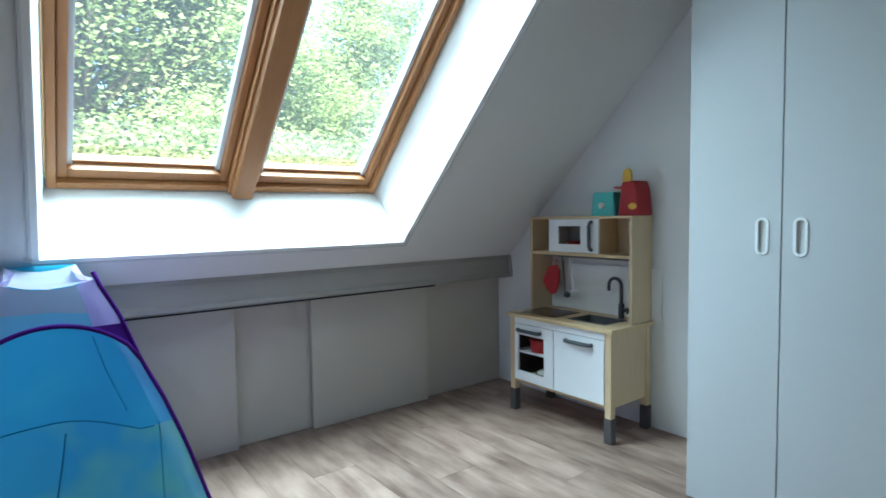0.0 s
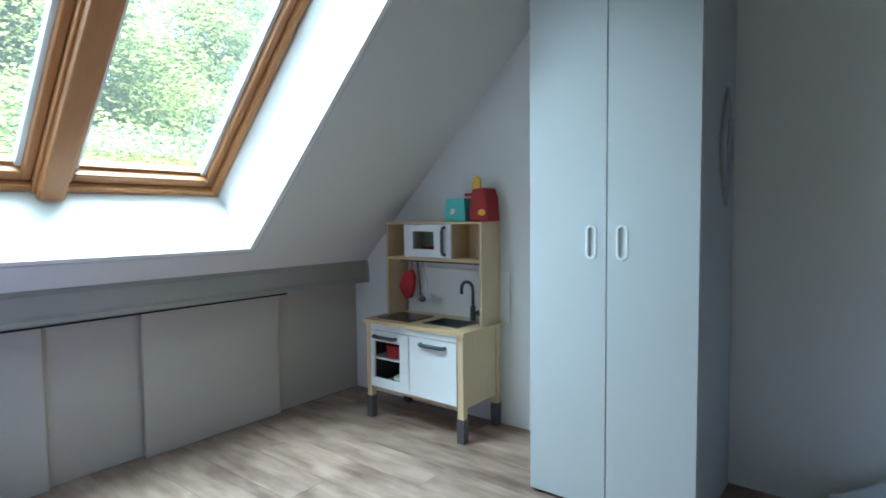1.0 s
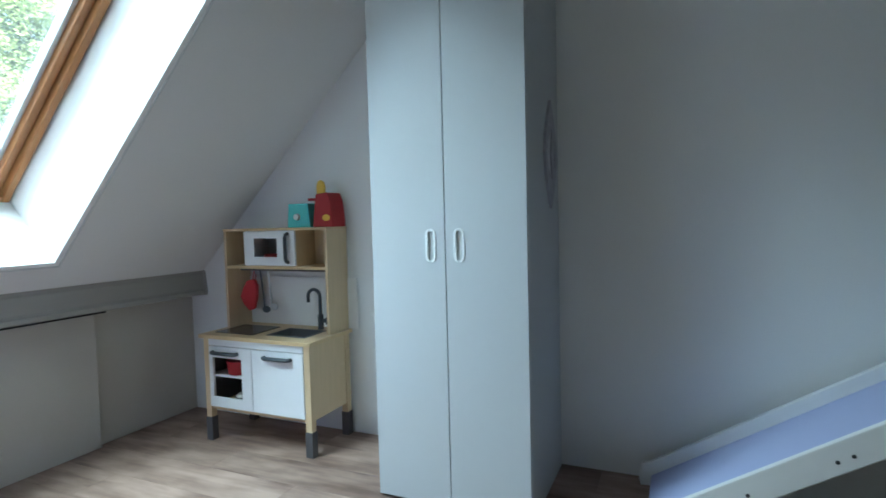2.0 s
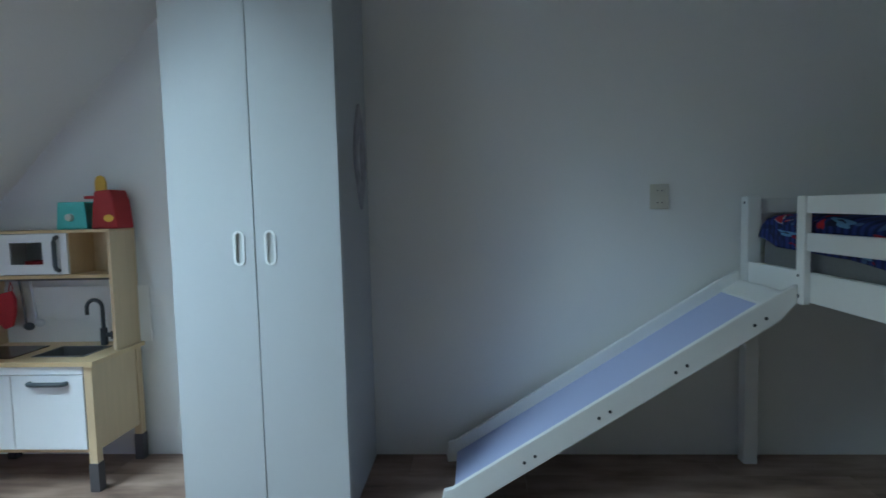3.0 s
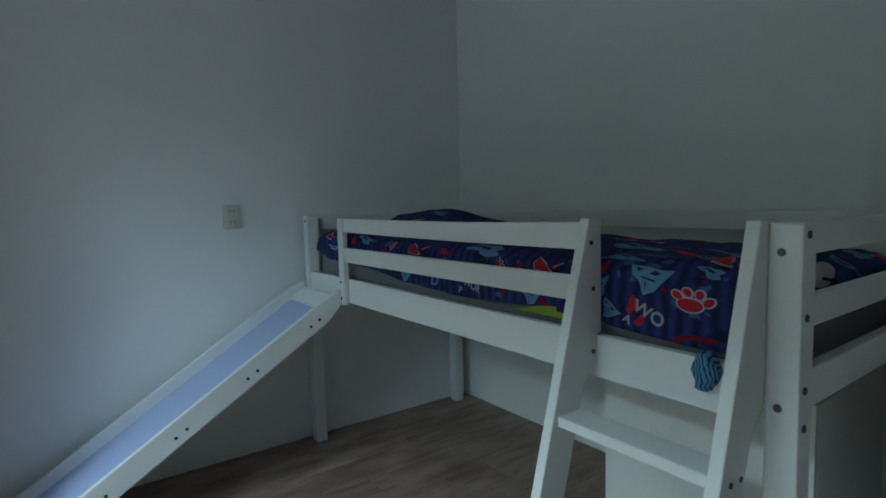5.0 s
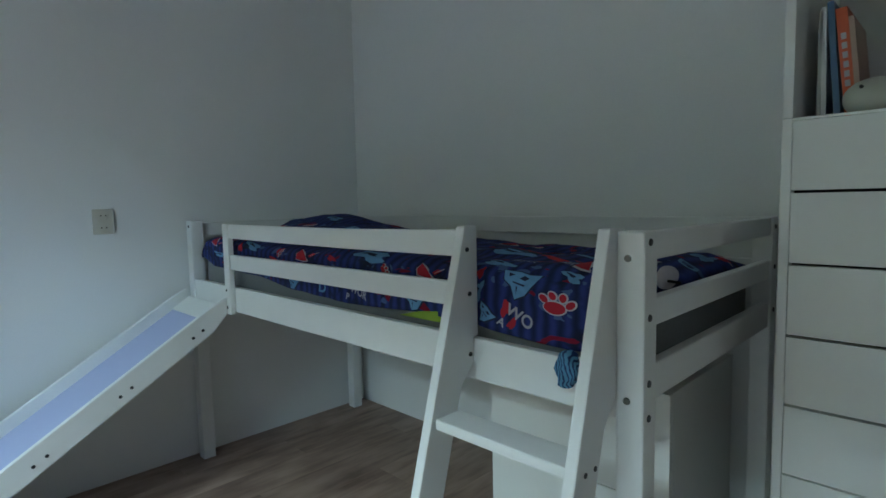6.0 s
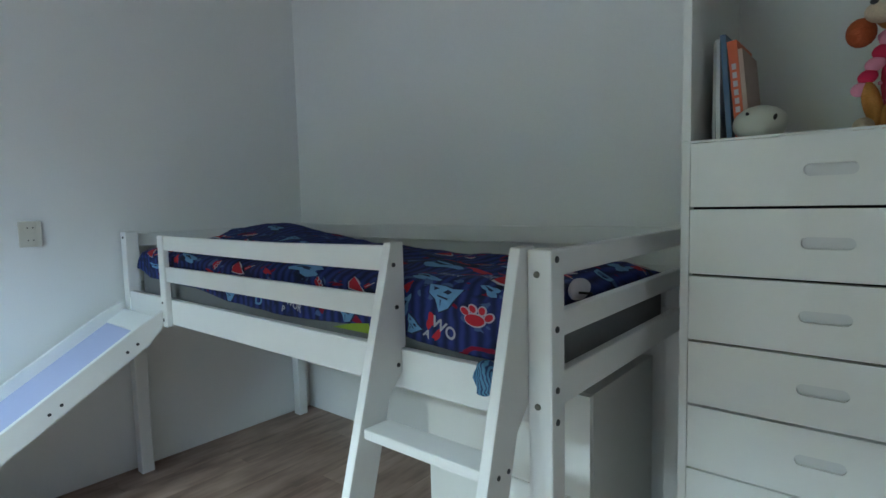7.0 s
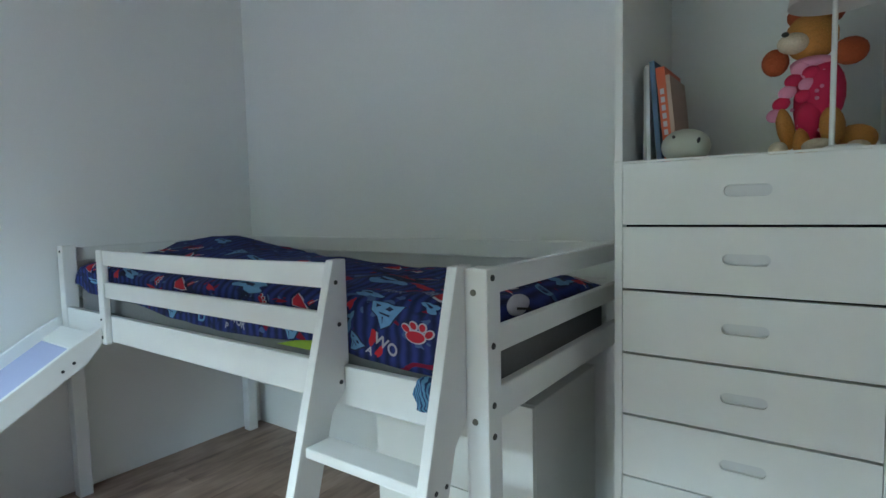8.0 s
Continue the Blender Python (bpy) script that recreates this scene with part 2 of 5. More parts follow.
def leaf_material(name, a, b):
    m = bpy.data.materials.new(name)
    m.use_nodes = True
    n, l = m.node_tree.nodes, m.node_tree.links
    n.remove(n["Principled BSDF"])
    geo, mix, di, tl, sh = n.new("ShaderNodeNewGeometry"), n.new("ShaderNodeMix"), n.new("ShaderNodeBsdfDiffuse"), n.new("ShaderNodeBsdfTranslucent"), n.new("ShaderNodeMixShader")
    mix.data_type = "RGBA"
    mix.inputs["A"].default_value, mix.inputs["B"].default_value = (*a, 1), (*b, 1)
    l.new(geo.outputs["Random Per Island"], mix.inputs["Factor"])
    l.new(mix.outputs["Result"], di.inputs[0])
    l.new(mix.outputs["Result"], tl.inputs[0])
    sh.inputs[0].default_value = 0.45
    l.new(di.outputs[0], sh.inputs[1])
    l.new(tl.outputs[0], sh.inputs[2])
    l.new(sh.outputs[0], n["Material Output"].inputs[0])
    return m


LEAF = leaf_material("broad_leaves", (0.10, 0.135, 0.055), (0.26, 0.31, 0.13))


def duvet_material():
    """Navy cotton with dark wavy stripes and printed blotches of light blue and red."""
    m = bpy.data.materials.new("navy_printed_cotton")
    m.use_nodes = True
    n, l = m.node_tree.nodes, m.node_tree.links
    p = n["Principled BSDF"]
    p.inputs["Roughness"].default_value = 0.9
    p.inputs["Specular IOR Level"].default_value = 0.2
    uv = n.new("ShaderNodeTexCoord")
    wave = n.new("ShaderNodeTexWave")
    wave.inputs["Scale"].default_value, wave.inputs["Distortion"].default_value, wave.inputs["Detail Scale"].default_value = 9.0, 2.5, 1.2
    l.new(uv.outputs["UV"], wave.inputs["Vector"])
    base = n.new("ShaderNodeMix")
    base.data_type = "RGBA"
    base.inputs["A"].default_value, base.inputs["B"].default_value = (0.015, 0.021, 0.07, 1), (0.030, 0.046, 0.20, 1)
    l.new(wave.outputs[0], base.inputs["Factor"])
    colour = base.outputs["Result"]

    def blotch(colour, seed, scale, low, high, paint):
        mp = n.new("ShaderNodeMapping")
        mp.inputs["Location"].default_value = (seed, seed * 0.7, 0)
        l.new(uv.outputs["UV"], mp.inputs["Vector"])
        no = n.new("ShaderNodeTexNoise")
        no.inputs["Scale"].default_value, no.inputs["Detail"].default_value, no.inputs["Distortion"].default_value = scale, 2.5, 1.4
        l.new(mp.outputs[0], no.inputs["Vector"])
        r = n.new("ShaderNodeMapRange")
        r.inputs["From Min"].default_value, r.inputs["From Max"].default_value = low, high
        l.new(no.outputs[0], r.inputs["Value"])
        mx = n.new("ShaderNodeMix")
        mx.data_type = "RGBA"
        l.new(r.outputs[0], mx.inputs["Factor"])
        l.new(colour, mx.inputs["A"])
        mx.inputs["B"].default_value = (*paint, 1)
        return mx.outputs["Result"]

    colour = blotch(colour, 3.1, 7.0, 0.56, 0.66, (0.014, 0.018, 0.045))
    colour = blotch(colour, 8.3, 9.0, 0.640, 0.655, (0.07, 0.12, 0.26))
    colour = blotch(colour, 21.7, 9.0, 0.655, 0.670, (0.20, 0.010, 0.030))
    l.new(colour, p.inputs["Base Color"])
    fine = n.new("ShaderNodeTexNoise")
    fine.inputs["Scale"].default_value = 14.0
    l.new(uv.outputs["UV"], fine.inputs["Vector"])
    bp = n.new("ShaderNodeBump")
    bp.inputs["Strength"].default_value, bp.inputs["Distance"].default_value = 0.5, 0.012
    l.new(fine.outputs[0], bp.inputs["Height"])
    l.new(bp.outputs[0], p.inputs["Normal"])
    return m


DUVET = duvet_material()
PRINT_SOFT = material("soft_white_print", (0.38, 0.38, 0.44), 0.9, grain=0.15, bump=0)
PRINT_STEEL = material("steel_blue_print", (0.20, 0.23, 0.34), 0.9, grain=0.1, bump=0)
PRINT_RED = material("red_print", (0.43, 0.013, 0.030), 0.9, grain=0.1, bump=0)
PRINT_PALE = material("pale_print", (0.50, 0.48, 0.52), 0.9, grain=0.1, bump=0)



def scribble_material(name, pale, ink, scale):
    """Light blue print with dark hand-drawn lines in it."""
    m = material(name, pale, 0.9, grain=0.2, bump=0)
    n, l = m.node_tree.nodes, m.node_tree.links
    p = n["Principled BSDF"]
    co, wave, ramp = n.new("ShaderNodeTexCoord"), n.new("ShaderNodeTexWave"), n.new("ShaderNodeValToRGB")
    wave.inputs["Scale"].default_value, wave.inputs["Distortion"].default_value = scale, 15.0
    wave.inputs["Detail"].default_value, wave.inputs["Detail Scale"].default_value = 2.0, 0.6
    l.new(co.outputs["Object"], wave.inputs["Vector"])
    e = ramp.color_ramp.elements
    e[0].position, e[0].color = 0.22, (*ink, 1)
    e[1].position, e[1].color = 0.42, (*pale, 1)
    l.new(wave.outputs[0], ramp.inputs[0])
    l.new(ramp.outputs[0], p.inputs["Base Color"])
    return m


PRINT_BLUE = material("light_blue_print", (0.13, 0.29, 0.50), 0.9, grain=0.25, grain_scale=(60, 60, 60), stain=0.15, stain_scale=20, bump=0)
SCRIBBLE = scribble_material("scribbled_blue_print", (0.09, 0.23, 0.38), (0.012, 0.03, 0.10), 42.0)

# ---- building helpers ----
BASE = {}


def thing(name, loc, label, category, group="", kind=""):
    ob = new(name)
    ob.empty_display_size = 0.1
    ob.location = loc
    BASE[ob.name] = Vector(loc)
    return tagged(ob, label, category, group, kind)


def part(name, bm, mat, parent=None, label="", smooth=False):
    """Links a bmesh that is given in world metres as one mesh object, under parent if there is one."""
    base = BASE[parent.name] if parent else Vector((0, 0, 0))
    bmesh.ops.translate(bm, vec=-base, verts=bm.verts)
    bmesh.ops.recalc_face_normals(bm, faces=bm.faces)
    me = bpy.data.meshes.new(name)
    bm.to_mesh(me)
    bm.free()
    for mt in (mat if isinstance(mat, (list, tuple)) else [mat]):
        me.materials.append(mt)
    if smooth:
        for f in me.polygons:
            f.use_smooth = True
    ob = new(name, me)
    if parent:
        ob.parent = parent
    BASE[ob.name] = base
    return tagged(ob, label)


def single(name, bm, mat, loc, label, category, group="", kind="", smooth=False):
    """A thing that is one mesh, with its origin at loc."""
    bmesh.ops.translate(bm, vec=-Vector(loc), verts=bm.verts)
    bmesh.ops.recalc_face_normals(bm, faces=bm.faces)
    me = bpy.data.meshes.new(name)
    bm.to_mesh(me)
    bm.free()
    for mt in (mat if isinstance(mat, (list, tuple)) else [mat]):
        me.materials.append(mt)
    if smooth:
        for f in me.polygons:
            f.use_smooth = True
    ob = new(name, me)
    ob.location = loc
    BASE[ob.name] = Vector(loc)
    return tagged(ob, label, category, group, kind)


def structure(name, bm, mat, label, category):
    return single(name, bm, mat, (0, 0, 0), label, category, kind="structure")


def add_box(bm, x0, x1, y0, y1, z0, z1, bevel=0.0, m=None):
    r = bmesh.ops.create_cube(bm, size=1.0)["verts"]
    bmesh.ops.scale(bm, vec=(abs(x1 - x0), abs(y1 - y0), abs(z1 - z0)), verts=r)
    bmesh.ops.translate(bm, vec=((x0 + x1) / 2, (y0 + y1) / 2, (z0 + z1) / 2), verts=r)
    if bevel:
        edges = list({e for v in r for e in v.link_edges})
        out = bmesh.ops.bevel(bm, geom=edges, offset=bevel, segments=2, profile=0.6, affect="EDGES")
        r = list({v for f in out["faces"] for v in f.verts} | {v for v in r if v.is_valid})
    if m is not None:
        bmesh.ops.transform(bm, matrix=m, verts=r)
    return r


def box(x0, x1, y0, y1, z0, z1, bevel=0.0, m=None):
    bm = bmesh.new()
    add_box(bm, x0, x1, y0, y1, z0, z1, bevel, m)
    return bm


def boxes(*rows, bevel=0.0):
    bm = bmesh.new()
    for row in rows:
        add_box(bm, *row, bevel=bevel)
    return bm


def add_rod(bm, a, b, r0, r1=None, seg=16):
    a, b = Vector(a), Vector(b)
    d = b - a
    m = Matrix.Translation((a + b) / 2) @ d.to_track_quat("Z", "Y").to_matrix().to_4x4()
    return bmesh.ops.create_cone(bm, cap_ends=True, segments=seg, radius1=r0, radius2=r0 if r1 is None else r1, depth=d.length, matrix=m)["verts"]


def rod(a, b, r0, r1=None, seg=16):
    bm = bmesh.new()
    add_rod(bm, a, b, r0, r1, seg)
    return bm


def add_tube(bm, path, r, seg=10):
    """A round tube along a row of points."""
    pts = [Vector(p) for p in path]
    rings = []
    up = Vector((0.13, 0.21, 0.97))
    for i, p in enumerate(pts):
        d = (pts[min(i + 1, len(pts) - 1)] - pts[max(i - 1, 0)]).normalized()
        s = d.cross(up).normalized()
        u = s.cross(d).normalized()
        rad = r[i] if isinstance(r, (list, tuple)) else r
        rings.append([bm.verts.new(p + rad * (math.cos(k * math.tau / seg) * s + math.sin(k * math.tau / seg) * u)) for k in range(seg)])
    for a, b in zip(rings, rings[1:]):
        for k in range(seg):
            bm.faces.new((a[k], a[(k + 1) % seg], b[(k + 1) % seg], b[k]))
    bm.faces.new(rings[0])
    bm.faces.new(rings[-1])


def tube(path, r, seg=10):
    bm = bmesh.new()
    add_tube(bm, path, r, seg)
    return bm


def add_ball(bm, c, rx, ry, rz, seg=20, turn=None):
    m = Matrix.Translation(c) @ (turn or Matrix()) @ Matrix.Diagonal((rx, ry, rz, 1))
    return bmesh.ops.create_uvsphere(bm, u_segments=seg, v_segments=max(8, seg // 2), radius=1.0, matrix=m)["verts"]


def prism(outline, axis, a, b, bevel=0.0):
    """A flat outline of (u, v) pairs, pushed along axis from a to b. u, v are the two other axes in order x, y, z."""
    bm = bmesh.new()

    def at(u, v, w):
        return {"x": (w, u, v), "y": (u, w, v), "z": (u, v, w)}[axis]

    lo = [bm.verts.new(at(u, v, a)) for u, v in outline]
    hi = [bm.verts.new(at(u, v, b)) for u, v in outline]
    bm.faces.new(lo)
    bm.faces.new(hi)
    k = len(outline)
    for i in range(k):
        bm.faces.new((lo[i], lo[(i + 1) % k], hi[(i + 1) % k], hi[i]))
    if bevel:
        bmesh.ops.recalc_face_normals(bm, faces=bm.faces)
        bmesh.ops.bevel(bm, geom=list(bm.edges), offset=bevel, segments=2, profile=0.6, affect="EDGES")
    return bm


def slot(cu, cv, wide, high, seg=8):
    """The outline of a slot with round ends."""
    r = min(wide, high) / 2
    pts = []
    for k in range(2 * seg + 2):
        half = 0 if k <= seg else 1
        a = math.pi * ((k - half) / seg)
        if high >= wide:
            pts.append((cu + r * math.cos(a), cv + (high / 2 - r) * (1 if not half else -1) + r * math.sin(a)))
        else:
            pts.append((cu + (wide / 2 - r) * (-1 if half == 0 else 1) - r * math.sin(a), cv + r * math.cos(a)))
    return pts


def rect(u0, u1, v0, v1):
    return [(u0, v0), (u1, v0), (u1, v1), (u0, v1)]


def plate(outer, holes, axis, a, b):
    """A board with holes through it: outlines in (u, v), from a to b along axis."""
    bm = bmesh.new()

    def at(u, v, w):
        return {"x": (w, u, v), "y": (u, w, v), "z": (u, v, w)}[axis]

    loops = []
    for line in [outer, *holes]:
        vs = [bm.verts.new(at(u, v, a)) for u, v in line]
        loops.append([bm.edges.new((vs[i], vs[(i + 1) % len(vs)])) for i in range(len(vs))])
    bmesh.ops.triangle_fill(bm, use_beauty=True, use_dissolve=False, edges=[e for lp in loops for e in lp])
    faces = list(bm.faces)
    r = bmesh.ops.extrude_face_region(bm, geom=faces)
    moved = [v for v in r["geom"] if isinstance(v, bmesh.types.BMVert)]
    shift = {"x": (b - a, 0, 0), "y": (0, b - a, 0), "z": (0, 0, b - a)}[axis]
    bmesh.ops.translate(bm, vec=shift, verts=moved)
    return bm


def ring(cu, cv, wide, high, border, axis, a, b):
    return plate(slot(cu, cv, wide + 2 * border, high + 2 * border), [slot(cu, cv, wide, high)], axis, a, b)


# ---- the room ----
GX, BACK_Y, KNEE_Y, LEFT_X, TOP_Z = 2.50, -1.97, 2.72, -1.70, 2.65
SLOPE_C = 3.47  # on the sloping ceiling y + z = 3.47
Q = math.sqrt(0.5)
S0 = Vector((0, KNEE_Y, SLOPE_C - KNEE_Y))  # foot of the slope


def slope_matrix():
    """Local x along the wall, y up the slope, z outwards."""
    return Matrix(((1, 0, 0, 0), (0, -Q, Q, S0.y), (0, Q, Q, S0.z), (0, 0, 0, 1)))


SM = slope_matrix()
structure("floor", box(LEFT_X - 0.2, GX + 0.2, BACK_Y - 0.2, KNEE_Y + 0.6, -0.25, -0.012), DARK, "pale oak laminate floor with planks running along the gable", "floor")
structure("wall_gable", box(GX, GX + 0.2, BACK_Y - 0.2, KNEE_Y + 0.6, -0.012, 3.3), WALL, "plain white painted gable wall", "wall")
structure("wall_back", box(LEFT_X - 0.2, GX, BACK_Y - 0.2, BACK_Y, -0.012, 2.95), WALL, "plain white painted wall behind the bed", "wall")
structure("wall_side", box(LEFT_X - 0.2, LEFT_X, BACK_Y, KNEE_Y + 0.6, -0.012, 3.3), WALL, "plain white painted partition wall", "wall")
OX0, OX1, OS0, OS1, DEPTH = 0.112, 1.616, 0.262, 1.85, 0.40
WX0, WX1, WS0 = 0.148, 1.572, 0.300  # the window side of the splayed reveal
WS1 = OS1 - 0.003
slope_len = (TOP_Z - S0.z) / Q
bm = plate(rect(LEFT_X, GX, -0.35, slope_len), [rect(OX0 - 0.02, OX1 + 0.02, OS0 - 0.02, OS1 + 0.02)], "z", 0, DEPTH)
bmesh.ops.transform(bm, matrix=SM, verts=bm.verts)
structure("ceiling_slope", bm, SLOPE, "white plastered sloping ceiling under the roof", "ceiling")
structure("ceiling", box(LEFT_X, GX, BACK_Y, SLOPE_C - TOP_Z + 0.4, TOP_Z, TOP_Z + 0.3), SLOPE, "flat white ceiling", "ceiling")
# splayed reveal boards of the skylight, each a little proud of the slope


def wedge(room, window):
    """A board between two outlines (x, s): one at the room side, one at the window side."""
    bm = bmesh.new()
    lo = [bm.verts.new(SM @ Vector((x, v, -0.006))) for x, v in room]
    hi = [bm.verts.new(SM @ Vector((x, v, DEPTH - 0.004))) for x, v in window]
    bm.faces.new(lo)
    bm.faces.new(hi)
    for i in range(4):
        bm.faces.new((lo[i], lo[(i + 1) % 4], hi[(i + 1) % 4], hi[i]))
    return bm


out0, out1, outs, outt = OX0 - 0.02, OX1 + 0.02, OS0 - 0.02, OS1 + 0.02
reveal = structure("skylight_reveal", wedge(rect(out0, OX0, outs, outt), rect(out0, WX0, outs, outt)), REVEAL, "deep bright white reveal round the skylights", "window reveal")
part("reveal_board", wedge(rect(OX1, out1, outs, outt), rect(WX1, out1, outs, outt)), REVEAL, reveal)
part("reveal_board", wedge(rect(OX0, OX1, outs, OS0), rect(WX0, WX1, outs, WS0)), REVEAL, reveal)
part("reveal_board", wedge(rect(OX0, OX1, OS1, outt), rect(WX0, WX1, OS1 - 0.002, outt)), REVEAL, reveal)
part("reveal_edge", box(out0 - 0.008, out1 + 0.008, outs - 0.008, outs - 0.0005, -0.010, 0.004, m=SM), BOARD_EDGE, reveal)
part("reveal_edge", box(out1 + 0.0005, out1 + 0.008, outs, outt, -0.010, 0.004, m=SM), BOARD_EDGE, reveal)
part("reveal_edge", box(out0 - 0.008, out0 - 0.0005, outs, outt, -0.010, 0.004, m=SM), BOARD_EDGE, reveal)

# ---- skylights ----


def skylight(name, x0, x1):
    """A pivoting roof window: outer frame, sash, pane, pale rails of the blind at both sides."""
    w = thing(name, SM @ Vector(((x0 + x1) / 2, WS0, DEPTH)), "pine framed roof window looking out on trees", "roof window", "roof windows", "structure")
    n0, n1 = DEPTH - 0.080, DEPTH + 0.05
    f = 0.030
    part("window_frame", boxes_local(((x0, x0 + f, WS0, WS1, n0, n1), (x1 - f, x1, WS0, WS1, n0, n1), (x0 + f, x1 - f, WS0, WS0 + f, n0, n1), (x0 + f, x1 - f, WS1 - f, WS1, n0, n1)), 0.004), WOOD, w)
    g = f + 0.004
    t = 0.032
    a, b = DEPTH - 0.055, DEPTH + 0.045
    sash = part("sash", boxes_local(((x0 + g, x0 + g + t, WS0 + g, WS1 - g, a, b), (x1 - g - t, x1 - g, WS0 + g, WS1 - g, a, b), (x0 + g + t, x1 - g - t, WS0 + g, WS0 + g + 0.042, a, b), (x0 + g + t, x1 - g - t, WS1 - g - t, WS1 - g, a, b)), 0.005), WOOD_UP, w)
    i0, i1 = x0 + g + t, x1 - g - t
    pane = part("pane", box(i0 - 0.008, i1 + 0.008, WS0 + g + 0.034, WS1 - g - t + 0.008, DEPTH + 0.020, DEPTH + 0.030, m=SM), GLASS, sash)
    pane.visible_shadow = False
    part("blind_rail", box(i0 + 0.0005, i0 + 0.020, WS0 + g + 0.0425, WS1 - g - t, a + 0.030, a + 0.072, 0.002, m=SM), STRIP, sash, "pale metal blind rail")
    part("blind_rail", box(i1 - 0.020, i1 - 0.0005, WS0 + g + 0.0425, WS1 - g - t, a + 0.030, a + 0.072, 0.002, m=SM), STRIP, sash, "pale metal blind rail")
    part("glazing_bead", box(i0 + 0.0205, i1 - 0.0205, WS0 + g + 0.0425, WS0 + g + 0.056, a + 0.040, a + 0.06, 0.003, m=SM), WOOD, sash)
    return w


def boxes_local(rows, bevel):
    bm = bmesh.new()
    for r in rows:
        add_box(bm, *r, bevel=bevel, m=SM)
    return bm


MULL0, MULL1 = 0.818, 0.908
skylight("window_1", WX0 + 0.002, MULL0 + 0.025)
skylight("window_2", MULL1 - 0.025, WX1 - 0.002)
mullion = structure("window_mullion", box(MULL0, MULL1, WS0 + 0.003, WS1 - 0.001, DEPTH - 0.135, DEPTH - 0.0805, 0.007, m=SM), WOOD_UP, "pine cover strip standing proud between the two skylights", "window trim")
part("mullion_bead", box(MULL0 - 0.012, MULL0 - 0.0005, WS0 + 0.003, WS1 - 0.001, DEPTH - 0.098, DEPTH - 0.0805, 0.003, m=SM), WOOD, mullion)
part("mullion_bead", box(MULL1 + 0.0005, MULL1 + 0.012, WS0 + 0.003, WS1 - 0.001, DEPTH - 0.098, DEPTH - 0.0805, 0.003, m=SM), WOOD, mullion)

# ---- knee wall with sliding panels and a ledge ----
structure("knee_wall", box(LEFT_X, GX, KNEE_Y + 0.055, KNEE_Y + 0.25, -0.012, 0.95), KNEE, "boxed in knee wall under the sloping ceiling", "wall")
knee = thing("sliding_panels", (0.8, KNEE_Y, 0), "greige painted sliding panels closing the knee wall storage", "storage panels", kind="structure")
for x0, x1, y in ((LEFT_X, -0.55, 0.0), (-0.62, 0.18, 0.032), (0.10, 0.815, 0.0), (0.80, 1.20, 0.032), (1.185, 1.895, 0.0), (1.88, GX - 0.003, 0.032)):
    part("panel", box(x0, x1, KNEE_Y + y, KNEE_Y + y + 0.018, 0.0015, 0.666, 0.0035), KNEE, knee)
# dark strip painting the shade in the gap above the panels
part("top_track", box(LEFT_X, 1.89, KNEE_Y + 0.006, KNEE_Y + 0.012, 0.6665, 0.6755), DARK, knee)
ledge_outline = [(KNEE_Y + 0.05, 0.676), (KNEE_Y - 0.075, 0.676), (KNEE_Y - 0.083, 0.684), (KNEE_Y - 0.083, 0.700), (KNEE_Y - 0.074, 0.708), (KNEE_Y - 0.070, 0.716), (KNEE_Y - 0.070, 0.790), (KNEE_Y - 0.066, 0.800), (SLOPE_C - 0.815, 0.813), (KNEE_Y + 0.05, 0.745)]
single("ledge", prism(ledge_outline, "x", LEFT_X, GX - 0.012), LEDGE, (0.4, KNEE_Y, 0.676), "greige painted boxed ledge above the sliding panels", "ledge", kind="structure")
# black strip standing in for the shadow gap below the lip
single("ledge_seal", box(LEFT_X, 1.90, KNEE_Y - 0.079, KNEE_Y - 0.070, 0.668, 0.6755, 0.001), DARK, (0.4, KNEE_Y - 0.075, 0.668), "thin black strip drawing the shadow gap under the lip of the ledge", "seal", kind="structure")
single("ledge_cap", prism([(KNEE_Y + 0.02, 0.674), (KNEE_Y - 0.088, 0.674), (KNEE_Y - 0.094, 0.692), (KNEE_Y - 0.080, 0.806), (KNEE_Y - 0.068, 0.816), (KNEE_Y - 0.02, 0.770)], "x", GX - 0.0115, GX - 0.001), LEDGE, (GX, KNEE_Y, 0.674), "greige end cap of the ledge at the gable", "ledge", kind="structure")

# ---- wardrobe ----


